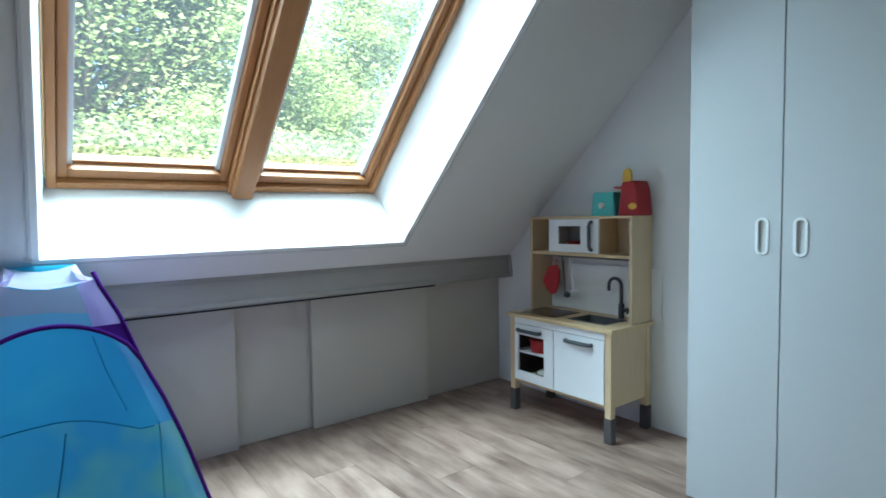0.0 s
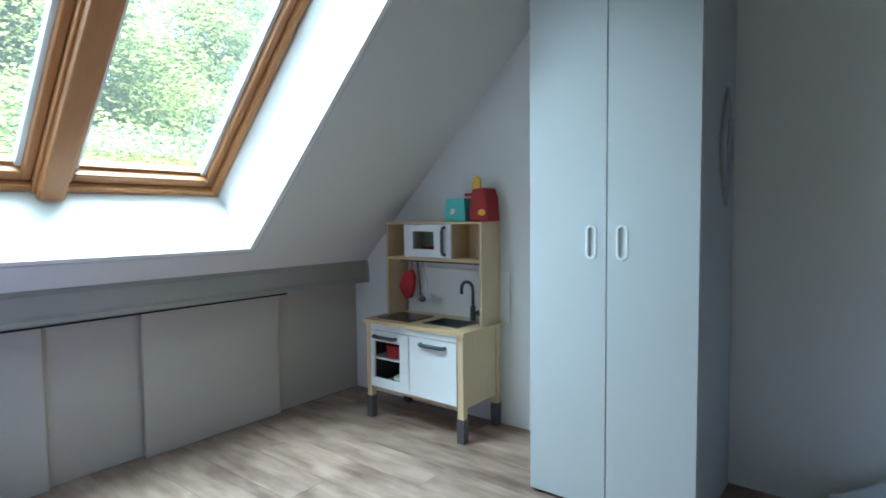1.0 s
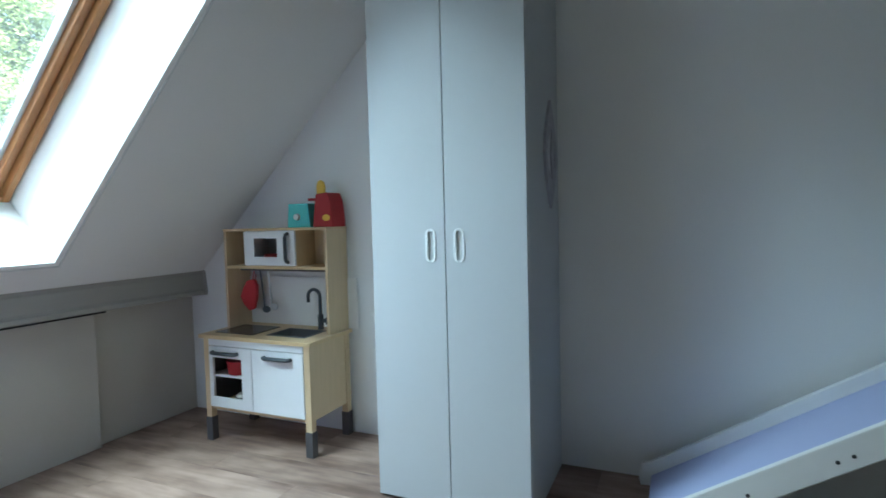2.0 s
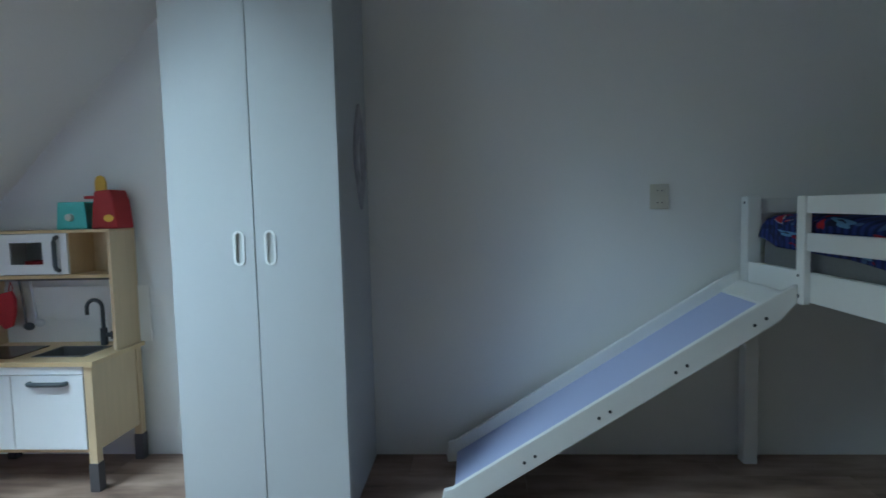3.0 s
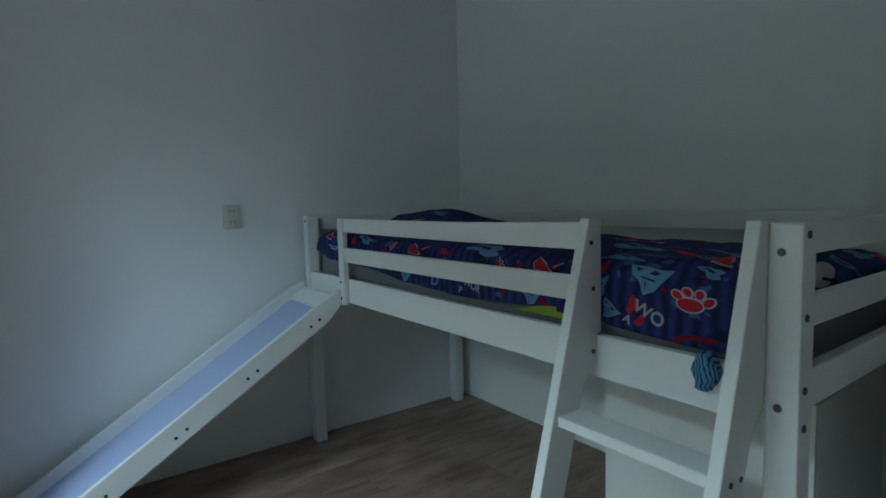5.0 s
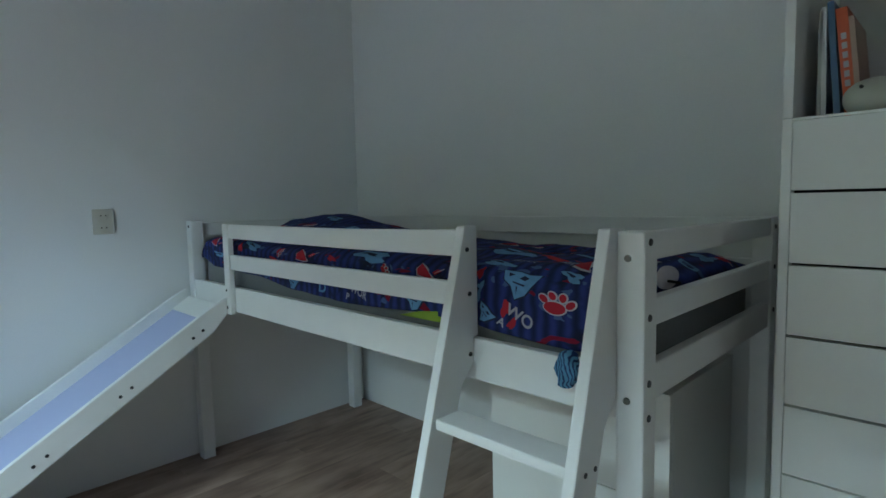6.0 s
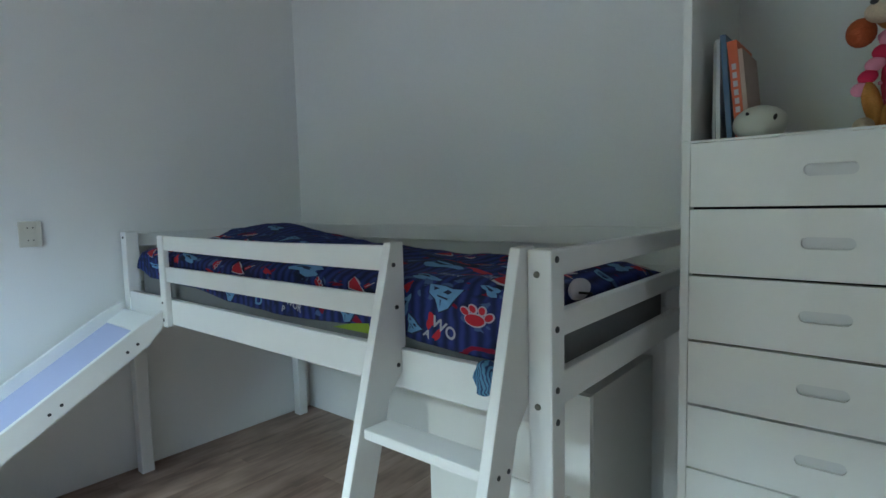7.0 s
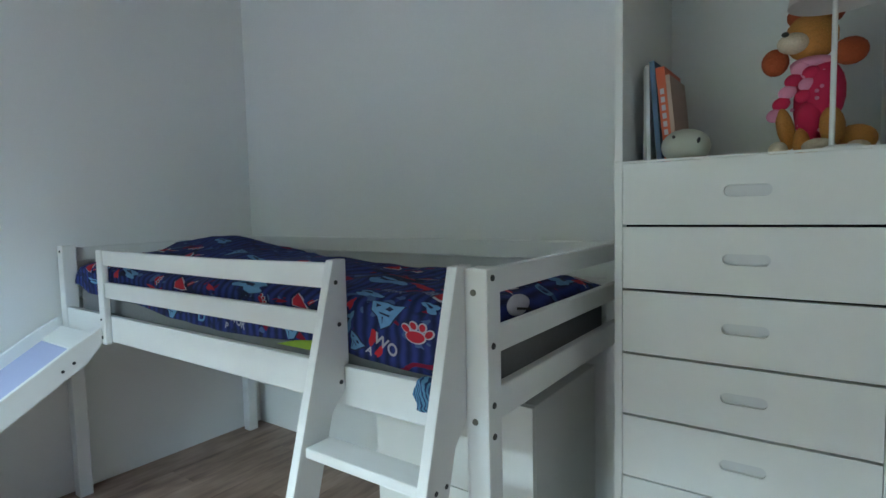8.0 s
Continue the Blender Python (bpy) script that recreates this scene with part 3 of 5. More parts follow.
def wardrobe():
    x0, x1, y0, y1, top = 1.978, 2.49, 0.603, 1.209, 1.99
    w = thing("wardrobe", ((x0 + x1) / 2, (y0 + y1) / 2, 0), "tall white two door wardrobe with slotted grips", "wardrobe")
    t = 0.019
    d0 = x0 + 0.021
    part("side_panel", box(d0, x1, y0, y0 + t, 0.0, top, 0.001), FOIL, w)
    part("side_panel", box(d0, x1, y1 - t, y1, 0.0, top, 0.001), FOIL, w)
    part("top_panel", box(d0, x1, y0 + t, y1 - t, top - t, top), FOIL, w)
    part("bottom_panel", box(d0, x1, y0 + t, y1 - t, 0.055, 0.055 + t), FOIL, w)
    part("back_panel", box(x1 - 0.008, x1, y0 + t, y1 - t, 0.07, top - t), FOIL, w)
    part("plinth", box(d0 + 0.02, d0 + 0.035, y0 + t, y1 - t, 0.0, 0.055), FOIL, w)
    mid = (y0 + y1) / 2
    for ya, yb, gy in ((mid + 0.0022, y1 - 0.001, mid + 0.057), (y0 + 0.001, mid - 0.0022, mid - 0.054)):
        hole = slot(gy, 0.979, 0.026, 0.108)
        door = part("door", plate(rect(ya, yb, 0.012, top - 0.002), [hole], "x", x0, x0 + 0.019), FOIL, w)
        part("grip", ring(gy, 0.979, 0.024, 0.106, 0.0085, "x", x0 - 0.003, x0 + 0.004), GRIP_RING, door, "white rim of the grip")
        part("grip_recess", prism(slot(gy, 0.979, 0.0255, 0.1075), "x", x0 + 0.007, x0 + 0.0185), GRIP_DARK, door)
    return w


wardrobe()
# pointed oval ornament on the wardrobe's side
orn = thing("wall_ornament", (2.315, 0.6025, 1.315), "violet grey pointed oval ornament hung on the wardrobe side", "ornament")


def vesica(cu, cv, wide, high, seg=12):
    out = []
    for k in range(seg):
        s = -1 + 2 * k / seg
        out.append((cu + wide / 2 * (1 - abs(s) ** 1.6), cv + high / 2 * s))
    for k in range(seg):
        s = 1 - 2 * k / seg
        out.append((cu - wide / 2 * (1 - abs(s) ** 1.6), cv + high / 2 * s))
    return out


part("rim", plate(vesica(2.315, 1.315, 0.20, 0.42), [vesica(2.315, 1.315, 0.145, 0.2)], "y", 0.591, 0.602), ORNAMENT, orn)
part("inset", prism(vesica(2.315, 1.315, 0.143, 0.297), "y", 0.596, 0.602), ORNAMENT_PALE, orn)
part("core", prism(vesica(2.333, 1.31, 0.05, 0.22), "y", 0.590, 0.5955), ORNAMENT, orn)

# ---- wall socket ----
soc = thing("wall_socket", (GX, -0.643, 1.13), "cream double wall socket on the gable", "socket")
part("cover_plate", box(GX - 0.012, GX - 0.0005, -0.682, -0.604, 1.077, 1.182, 0.003), CREAM, soc)
for z in (1.155, 1.104):
    cup = part("socket_cup", plate(slot(-0.643, z, 0.043, 0.043), [slot(-0.643, z, 0.036, 0.036)], "x", GX - 0.016, GX - 0.0125), CREAM, soc)
    part("pin_hole", rod((GX - 0.0135, -0.652, z), (GX - 0.0123, -0.652, z), 0.0028, seg=8), DARK, cup)
    part("pin_hole", rod((GX - 0.0135, -0.634, z), (GX - 0.0123, -0.634, z), 0.0028, seg=8), DARK, cup)

# ---- toy kitchen ----
KX0, KX1, KY0, KY1, KC, KT = 2.153, 2.488, 1.662, 2.306, 0.535, 1.050


def bar_handle(parent, xf, ya, yb, z, upright=False):
    """A rounded plastic bar on two feet, standing off a front at x = xf."""
    bm = bmesh.new()
    if upright:
        add_tube(bm, [(xf - 0.001, ya, z[0]), (xf - 0.016, ya, z[0] + 0.006), (xf - 0.022, ya, z[0] + 0.022), (xf - 0.022, ya, z[1] - 0.022), (xf - 0.016, ya, z[1] - 0.006), (xf - 0.001, ya, z[1])], 0.009)
    else:
        add_tube(bm, [(xf - 0.001, ya, z), (xf - 0.014, ya + 0.002, z), (xf - 0.020, ya + 0.014, z), (xf - 0.020, yb - 0.014, z), (xf - 0.014, yb - 0.002, z), (xf - 0.001, yb, z)], 0.0095)
    part("handle", bm, HANDLE, parent, "blue-grey plastic bar handle", True)


def toy_kitchen():
    k = thing("toy_kitchen", ((KX0 + KX1) / 2, (KY0 + KY1) / 2, 0), "birch toy kitchen with white fronts against the gable", "toy kitchen")
    mid = 1.998
    # legs with grey sleeves
    for x, y in ((KX0 + 0.004, KY0), (KX0 + 0.004, KY1 - 0.036), (KX1 - 0.04, KY0), (KX1 - 0.04, KY1 - 0.036)):
        leg = part("leg", box(x, x + 0.034, y + 0.001, y + 0.035, 0.05, 0.5165, 0.002), BIRCH, k)
        part("sleeve", box(x - 0.003, x + 0.037, y - 0.002, y + 0.038, 0.0, 0.118, 0.003), SLEEVE, leg, "dark grey plastic leg sleeve")
    # body
    part("side_panel", box(KX0 + 0.042, KX1 - 0.044, KY0 + 0.006, KY0 + 0.020, 0.165, 0.5165), BIRCH, k)
    part("side_panel", box(KX0 + 0.042, KX1 - 0.044, KY1 - 0.020, KY1 - 0.006, 0.165, 0.5165), BIRCH, k)
    part("bottom_panel", box(KX0 + 0.012, KX1 - 0.03, KY0 + 0.037, KY1 - 0.038, 0.160, 0.174), BIRCH, k)
    part("divider", box(KX0 + 0.02, KX1 - 0.03, mid - 0.006, mid + 0.006, 0.174, 0.47), BIRCH, k)
    part("back_board", box(KX1 - 0.028, KX1 - 0.022, KY0 + 0.022, KY1 - 0.022, 0.175, 0.50), HOB, k)
    part("oven_shelf", box(KX0 + 0.022, KX1 - 0.06, mid + 0.007, KY1 - 0.024, 0.322, 0.332), TOY_WHITE, k)
    part("fascia", box(KX0 + 0.001, KX0 + 0.013, KY0 + 0.036, KY1 - 0.036, 0.482, 0.516, 0.001), TOY_WHITE, k)
    # worktop with a cut for the basin
    top = part("worktop", plate(rect(KX0 - 0.012, KX1, KY0 - 0.014, KY1 + 0.014), [rect(2.225, 2.395, 1.742, 1.962)], "z", KC - 0.018, KC), BIRCH_TOP, k)
    part("hob", box(2.20, 2.405, 2.03, 2.270, KC + 0.0005, KC + 0.004, 0.001), HOB, top, "brown printed hob plate")
    basin = bmesh.new()
    for r in ((2.222, 2.398, 1.739, 1.747, KC - 0.075, KC + 0.003), (2.222, 2.398, 1.957, 1.965, KC - 0.075, KC + 0.003), (2.222, 2.230, 1.747, 1.957, KC - 0.075, KC + 0.003), (2.390, 2.398, 1.747, 1.957, KC - 0.075, KC + 0.003), (2.230, 2.390, 1.747, 1.957, KC - 0.075, KC - 0.068)):
        add_box(basin, *r, bevel=0.001)
    part("basin", basin, SINK, top, "grey plastic sink basin")
    tap = part("tap", rod((2.425, 1.792, KC + 0.0005), (2.425, 1.792, KC + 0.075), 0.0145), HANDLE, top, "blue-grey plastic tap")
    bend = [(2.425, 1.792, KC + 0.07)] + [(2.425, 1.792 + 0.036 - 0.036 * math.cos(a), KC + 0.165 + 0.036 * math.sin(a)) for a in [i * math.pi / 10 for i in range(11)]] + [(2.425, 1.864, KC + 0.135)]
    bm = tube(bend, 0.0085)
    add_rod(bm, (2.425, 1.778, KC + 0.045), (2.425, 1.748, KC + 0.045), 0.010)
    for a in range(3):
        d = Vector((math.cos(a * 2.1), 0, math.sin(a * 2.1))) * 0.019
        add_rod(bm, Vector((2.425, 1.752, KC + 0.045)) - d * 0.2, Vector((2.425, 1.752, KC + 0.045)) + d, 0.0045, seg=8)
    part("spout", bm, HANDLE, tap, "curved spout with a cross knob", True)
    # fronts
    oven = part("oven_door", plate(rect(mid + 0.002, KY1 - 0.038, 0.178, 0.478), [rect(2.062, 2.244, 0.226, 0.424)], "x", KX0 - 0.001, KX0 + 0.012), TOY_WHITE, k, "white oven door with a window")
    bar_handle(oven, KX0 - 0.001, 2.083, 2.238, 0.450)
    # dark sheets added over the birch to darken the inside of the oven
    part("oven_liner", box(KX0 + 0.043, KX1 - 0.045, KY1 - 0.0225, KY1 - 0.0205, 0.176, 0.468), SLEEVE, k)
    part("oven_liner", box(KX0 + 0.022, KX1 - 0.045, mid + 0.0065, mid + 0.0085, 0.176, 0.468), SLEEVE, k)
    part("oven_cavity", box(KX1 - 0.040, KX1 - 0.030, mid + 0.007, KY1 - 0.022, 0.175, 0.47), SLEEVE, k)
    door = part("cupboard_door", box(KX0 - 0.001, KX0 + 0.012, KY0 + 0.036, mid - 0.002, 0.178, 0.478, 0.001), TOY_WHITE, k, "plain white cupboard door")
    bar_handle(door, KX0 - 0.001, 1.764, 1.916, 0.448)
    # upper part
    ux = 2.318
    part("upper_side", box(ux, KX1, KY0 + 0.001, KY0 + 0.015, KC + 0.0005, KT - 0.012, 0.001), BIRCH, k)
    part("upper_side", box(ux, KX1, KY1 - 0.015, KY1 - 0.001, KC + 0.0005, KT - 0.012, 0.001), BIRCH, k)
    part("top_shelf", box(ux - 0.003, KX1, KY0, KY1, KT - 0.0118, KT, 0.001), BIRCH_TOP, k)
    part("shelf", box(ux + 0.002, KX1, KY0 + 0.0155, KY1 - 0.0155, 0.846, 0.860, 0.001), BIRCH_TOP, k)
    part("hook_rail", box(ux + 0.05, ux + 0.062, KY0 + 0.02, KY1 - 0.06, 0.832, 0.8455), SLEEVE, k)
    part("upper_back", box(KX1 - 0.006, KX1 - 0.001, KY0 + 0.0155, KY1 - 0.0155, 0.861, KT - 0.0125), BIRCH, k)
    part("splash_back", box(KX1 - 0.006, KX1 - 0.0005, KY0 - 0.052, KY1 - 0.0155, KC + 0.001, 0.790), SPLASH, k, "white splash back standing past the side")
    m0, m1 = 1.852, 2.172
    mw = part("microwave", box(ux + 0.015, KX1 - 0.007, m0, m0 + 0.008, 0.8605, KT - 0.0125), BIRCH, k)
    part("microwave_side", box(ux + 0.015, KX1 - 0.007, m1 - 0.008, m1, 0.8605, KT - 0.0125), TOY_WHITE, mw)
    part("microwave_back", box(KX1 - 0.012, KX1 - 0.0075, m0 + 0.009, m1 - 0.009, 0.861, KT - 0.013), FOIL, mw)
    md = part("microwave_door", plate(rect(m0 + 0.001, m1 - 0.001, 0.864, KT - 0.015), [rect(1.962, 2.108, 0.906, 1.000)], "x", ux + 0.002, ux + 0.013), TOY_WHITE, mw, "white microwave door with a window")
    bar_handle(mw, ux + 0.002, 1.893, 1.893, (0.880, 1.022), True)
    return k


toy_kitchen()


def pot(name, c, r, h, label):
    p = thing(name, c, label, "toy pot", "toy pots")
    bm = bmesh.new()
    add_rod(bm, c, Vector(c) + Vector((0, 0, h)), r * 0.92, r, 24)
    add_rod(bm, Vector(c) + Vector((0, 0, h)), Vector(c) + Vector((0, 0, h + 0.006)), r * 1.05, r * 1.05, 24)
    part("bowl", bm, RED, p)
    for s in (-1, 1):
        part("side_grip", box(c[0] - 0.012, c[0] + 0.012, c[1] + s * r * 0.97 - 0.008, c[1] + s * r * 0.97 + 0.012, c[2] + h - 0.014, c[2] + h - 0.004, 0.002), RED, p)


pot("toy_pot", (2.245, 2.15, 0.3325), 0.068, 0.06, "red toy cooking pot on the oven shelf")
pot("toy_pot", (2.405, 2.05, 0.8605), 0.05, 0.05, "red toy pan inside the toy microwave")
pan = thing("toy_pan", (2.25, 2.13, 0.1745), "dark toy pan with pale lid at the oven bottom", "toy pan")
part("bowl", rod((2.25, 2.13, 0.1745), (2.25, 2.13, 0.215), 0.05, 0.056, 24), SLEEVE, pan)
bm = bmesh.new()
add_ball(bm, (2.25, 2.13, 0.216), 0.05, 0.05, 0.02)
part("lid", bm, CERAMIC, pan, "pale lid", True)

# oven mitt and utensils on hooks under the shelf
mitt = thing("oven_mitt", (2.40, 2.215, 0.62), "red quilted toy oven mitt hanging from a hook", "oven mitt")
mitt_outline = [(2.185, 0.785), (2.235, 0.775), (2.262, 0.735), (2.283, 0.690), (2.262, 0.650), (2.225, 0.615), (2.190, 0.628), (2.172, 0.690), (2.168, 0.750)]
part("pad", prism(mitt_outline, "x", 2.392, 2.412, 0.006), RED_CLOTH, mitt)
part("loop", tube([(2.402, 2.200, 0.775), (2.402, 2.196, 0.800), (2.402, 2.188, 0.826), (2.402, 2.180, 0.800), (2.402, 2.186, 0.775)], 0.003, 6), RED_CLOTH, mitt)
for y, z, kind in ((2.135, 0.625, "ladle"), (2.085, 0.640, "spatula")):
    u = thing("toy_" + kind, (2.415, y, z), "grey toy " + kind + " hanging from the hook rail", "toy utensil", "toy utensils")
    part("stem", tube([(2.385, y, 0.838), (2.392, y, 0.80), (2.405, y, 0.70), (2.41, y, z)], 0.0045, 8), HANDLE if kind == "ladle" else STRIP, u)
    bm = bmesh.new()
    add_ball(bm, (2.41, y - 0.012, z), 0.012, 0.026, 0.018, 14)
    part("bowl" if kind == "ladle" else "blade", bm, HANDLE if kind == "ladle" else STRIP, u, "", True)

# toys on the top shelf
ts = thing("toy_mixer", (2.40, 1.855, KT), "turquoise wooden toy mixer block with a white knob", "toy mixer")
part("body", prism([(1.785, KT + 0.0005), (1.925, KT + 0.0005), (1.915, KT + 0.118), (1.797, KT + 0.118)], "x", 2.36, 2.45, 0.006), TURQUOISE, ts)
part("knob", rod((2.36, 1.86, KT + 0.052), (2.347, 1.86, KT + 0.052), 0.017, 0.015, 20), CERAMIC, ts, "white knob")
rk = thing("toy_toaster", (2.40, 1.70, KT), "red wooden toy toaster with a yellow slice of toast", "toy toaster")
part("body", prism([(1.644, KT + 0.0005), (1.760, KT + 0.0005), (1.748, KT + 0.10), (1.738, KT + 0.160), (1.672, KT + 0.166), (1.656, KT + 0.12)], "x", 2.345, 2.46, 0.007), RED, rk)
part("lever", boxes((2.352, 2.372, 1.736, 1.788, KT + 0.128, KT + 0.141), bevel=0.003), RED, rk)
part("toast", prism([(1.722, KT + 0.14), (1.768, KT + 0.14), (1.768, KT + 0.20), (1.760, KT + 0.222), (1.745, KT + 0.230), (1.730, KT + 0.222), (1.722, KT + 0.20)], "x", 2.395, 2.41, 0.003), YELLOW, rk, "yellow wooden slice of toast")
bm = bmesh.new()
add_ball(bm, (2.3455, 1.680, KT + 0.045), 0.003, 0.023, 0.016, 16)
part("badge", bm, YELLOW, rk, "round yellow printed badge", True)

# ---- loft bed ----
BX0, BX1, BY0, BY1, BZ = 0.295, 2.462, -1.885, -0.966, 1.120
bed = thing("loft_bed", ((BX0 + BX1) / 2, (BY0 + BY1) / 2, 0), "white lacquered pine loft bed with guard rails and ladder", "loft bed")


def bolt(parent, c, way, r=0.0075, dark=True):
    a = Vector(c)
    d = Vector(way)
    b = part("bolt", rod(a - d * 0.001, a + d * 0.0025, r, r * 0.85, 14), BOLT_DARK if dark else CHROME, parent, "bolt head")
    return b


P = 0.055
posts = {}
for key, x, y in (("near", BX0, BY1 - P), ("far", BX1 - P, BY1 - P), ("near_back", BX0, BY0), ("far_back", BX1 - P, BY0)):
    posts[key] = part("post", box(x, x + P, y, y + P, 0.0, BZ, 0.004), LACQUER, bed)
for z in (1.070, 0.797):
    bolt(posts["near"], (BX0 + 0.033, BY1, z), (0, 1, 0), 0.0075, False)
for z in (1.100, 0.958, 0.832, 0.765):
    bolt(posts["near"], (BX0, BY1 - 0.022, z), (-1, 0, 0))
for z in (1.09, 0.97, 0.84):
    bolt(posts["near_back"], (BX0, BY0 + 0.03, z), (-1, 0, 0))
bolt(posts["far"], (BX1 - 0.03, BY1, 1.095), (0, 1, 0), 0.006)
T = 0.024
# front: side beam, then guard rails from a short upright to the ladder
part("side_beam", box(BX0 + P, BX1 - P, BY1 - 0.004 - T, BY1 - 0.004, 0.755, 0.856, 0.004), LACQUER, bed)
upright = part("rail_upright", box(1.990, 2.036, BY1 - 0.0035, BY1 + 0.020, 0.748, BZ - 0.006, 0.004), LACQUER, bed)
bolt(upright, (2.020, BY1 + 0.020, 0.775), (0, 1, 0))
bolt(upright, (2.020, BY1 + 0.020, 0.845), (0, 1, 0), 0.005)
rail_top = [(0.7405, 1.116), (0.7405, 1.052), (1.2, 1.050), (1.6, 1.052), (1.992, 1.056), (1.992, 1.112), (1.6, 1.110), (1.2, 1.109)]
part("guard_rail", prism(rail_top, "y", BY1 - 0.002, BY1 + 0.014, 0.003), LACQUER, bed)
part("guard_rail", box(0.7405, 1.9895, BY1 - 0.002, BY1 + 0.014, 0.930, 0.990, 0.004), LACQUER, bed)
# end at the drawers: three boards
for z0, z1 in ((1.064, 1.118), (0.936, 0.990), (0.790, 0.862)):
    part("end_rail", box(BX0 + 0.006, BX0 + 0.006 + T, BY0 + P, BY1 - P, z0, z1, 0.004), LACQUER, bed)
# end at the gable
for z0, z1 in ((1.050, 1.110), (0.930, 0.990), (0.790, 0.888)):
    part("end_rail", box(BX1 - 0.006 - T, BX1 - 0.006, BY0 + P, BY1 - P, z0, z1, 0.004), LACQUER, bed)
# long side at the wall
for z0, z1 in ((1.050, 1.118), (0.930, 0.990), (0.755, 0.856)):
    part("back_rail", box(BX0 + P, BX1 - P, BY0 + 0.006, BY0 + 0.006 + T, z0, z1, 0.004), LACQUER, bed)
for i in range(13):
    x = BX0 + 0.16 + i * 0.155
    part("slat", box(x, x + 0.07, BY0 + 0.032, BY1 - 0.030, 0.775, 0.790, 0.002), LACQUER, bed)
# ladder


def front_edge(z):
    return -0.942 + 0.28 * (BZ - z)


stile_outline = [(front_edge(BZ), BZ + 0.005), (-0.999, BZ + 0.005), (-0.999, 0.862), (-0.968, 0.858), (-0.968, 0.80), (front_edge(0.75) - 0.085, 0.75), (front_edge(0) - 0.085, 0.0), (front_edge(0), 0.0)]
far_stile = [(y if y != -0.999 else -0.984, z) for y, z in stile_outline]
ladder = part("ladder", prism(far_stile, "x", 0.714, 0.740, 0.003), LACQUER, bed)
part("stile", prism(stile_outline, "x", 0.3505, 0.376, 0.003), LACQUER, ladder)
for z in (0.697, 0.440, 0.180):
    yf = front_edge(z)
    step = part("step", box(0.3775, 0.7135, yf - 0.088, yf - 0.010, z - 0.024, z, 0.004), LACQUER, ladder)
    for dy in (-0.065, -0.030):
        bolt(ladder, (0.3515, yf + dy, z - 0.012), (-1, 0, 0), 0.006)
for z in (1.07, 0.965, 0.82):
    bolt(ladder, (0.714, front_edge(z) - 0.020 if z > 1 else -0.955, z), (-1, 0, 0), 0.006)

# ---- slide ----
slide = thing("slide", (2.23, -0.35, 0), "white wooden slide with lilac surface leading from the bed", "slide")
RISE = 0.616


def slide_z(y):
    """Lower edge of the side boards."""
    return 0.344 - RISE * (y + 0.331)


def slide_board(x0, x1):
    lo, hi = 0.272, -0.946
    up = 0.104
    out = [(lo - 0.10, max(0.0, slide_z(lo - 0.10))), (lo - 0.055, 0.003), (lo + 0.005, 0.0), (lo + 0.012, 0.03), (lo, slide_z(lo) + up + 0.012), (lo - 0.03, slide_z(lo - 0.03) + up), (hi + 0.09, slide_z(hi + 0.09) + up), (hi + 0.004, slide_z(hi) + up - 0.012), (hi + 0.004, slide_z(hi) - 0.002 + 0.03), (hi + 0.06, slide_z(hi + 0.06))]
    return prism(out, "x", x0, x1, 0.004)


near = part("side_board", slide_board(2.014, 2.036), LACQUER, slide)
part("side_board", slide_board(2.424, 2.446), LACQUER, slide)
for y in (-0.036, -0.298, -0.560, -0.822):
    for d in (-0.019, 0.019):
        yy = y + d
        bolt(near, (2.014, yy, slide_z(yy) + 0.042), (-1, 0, 0), 0.0065)


def slide_plate(y0, y1, base, thick):
    return prism([(y0, slide_z(y0) + base), (y1, slide_z(y1) + base), (y1, slide_z(y1) + base + thick), (y0, slide_z(y0) + base + thick)], "x", 2.0365, 2.4235)


part("slide_surface", slide_plate(0.237, -0.873, 0.040, 0.010), SLIDE_BLUE, slide, "lilac plastic sliding surface")
part("head_board", slide_plate(-0.874, -0.946, 0.040, 0.016), LACQUER, slide)
for y in (-0.036, -0.298, -0.560, -0.822):
    part("cross_bar", slide_plate(y + 0.03, y - 0.03, 0.012, 0.0275), LACQUER, slide)

# ---- bedding ----
mat_bm = box(BX0 + P + 0.01, BX1 - P - 0.01, BY0 + 0.035, BY1 - 0.052, 0.791, 0.958, 0.035)
single("mattress", mat_bm, MATTRESS, (1.38, -1.42, 0.791), "mattress in a grey jersey sheet on the loft bed", "mattress", smooth=True)


def low_edge(x):
    """Height to which the duvet falls at the front of the mattress."""
    pts = ((0.36, 0.878), (0.45, 0.864), (0.60, 0.868), (0.75, 0.882), (0.95, 0.886), (1.25, 0.872), (1.60, 0.885), (1.85, 0.912), (2.10, 0.920), (2.25, 0.925), (2.36, 0.955))
    return float(np.interp(x, [p[0] for p in pts], [p[1] for p in pts]))


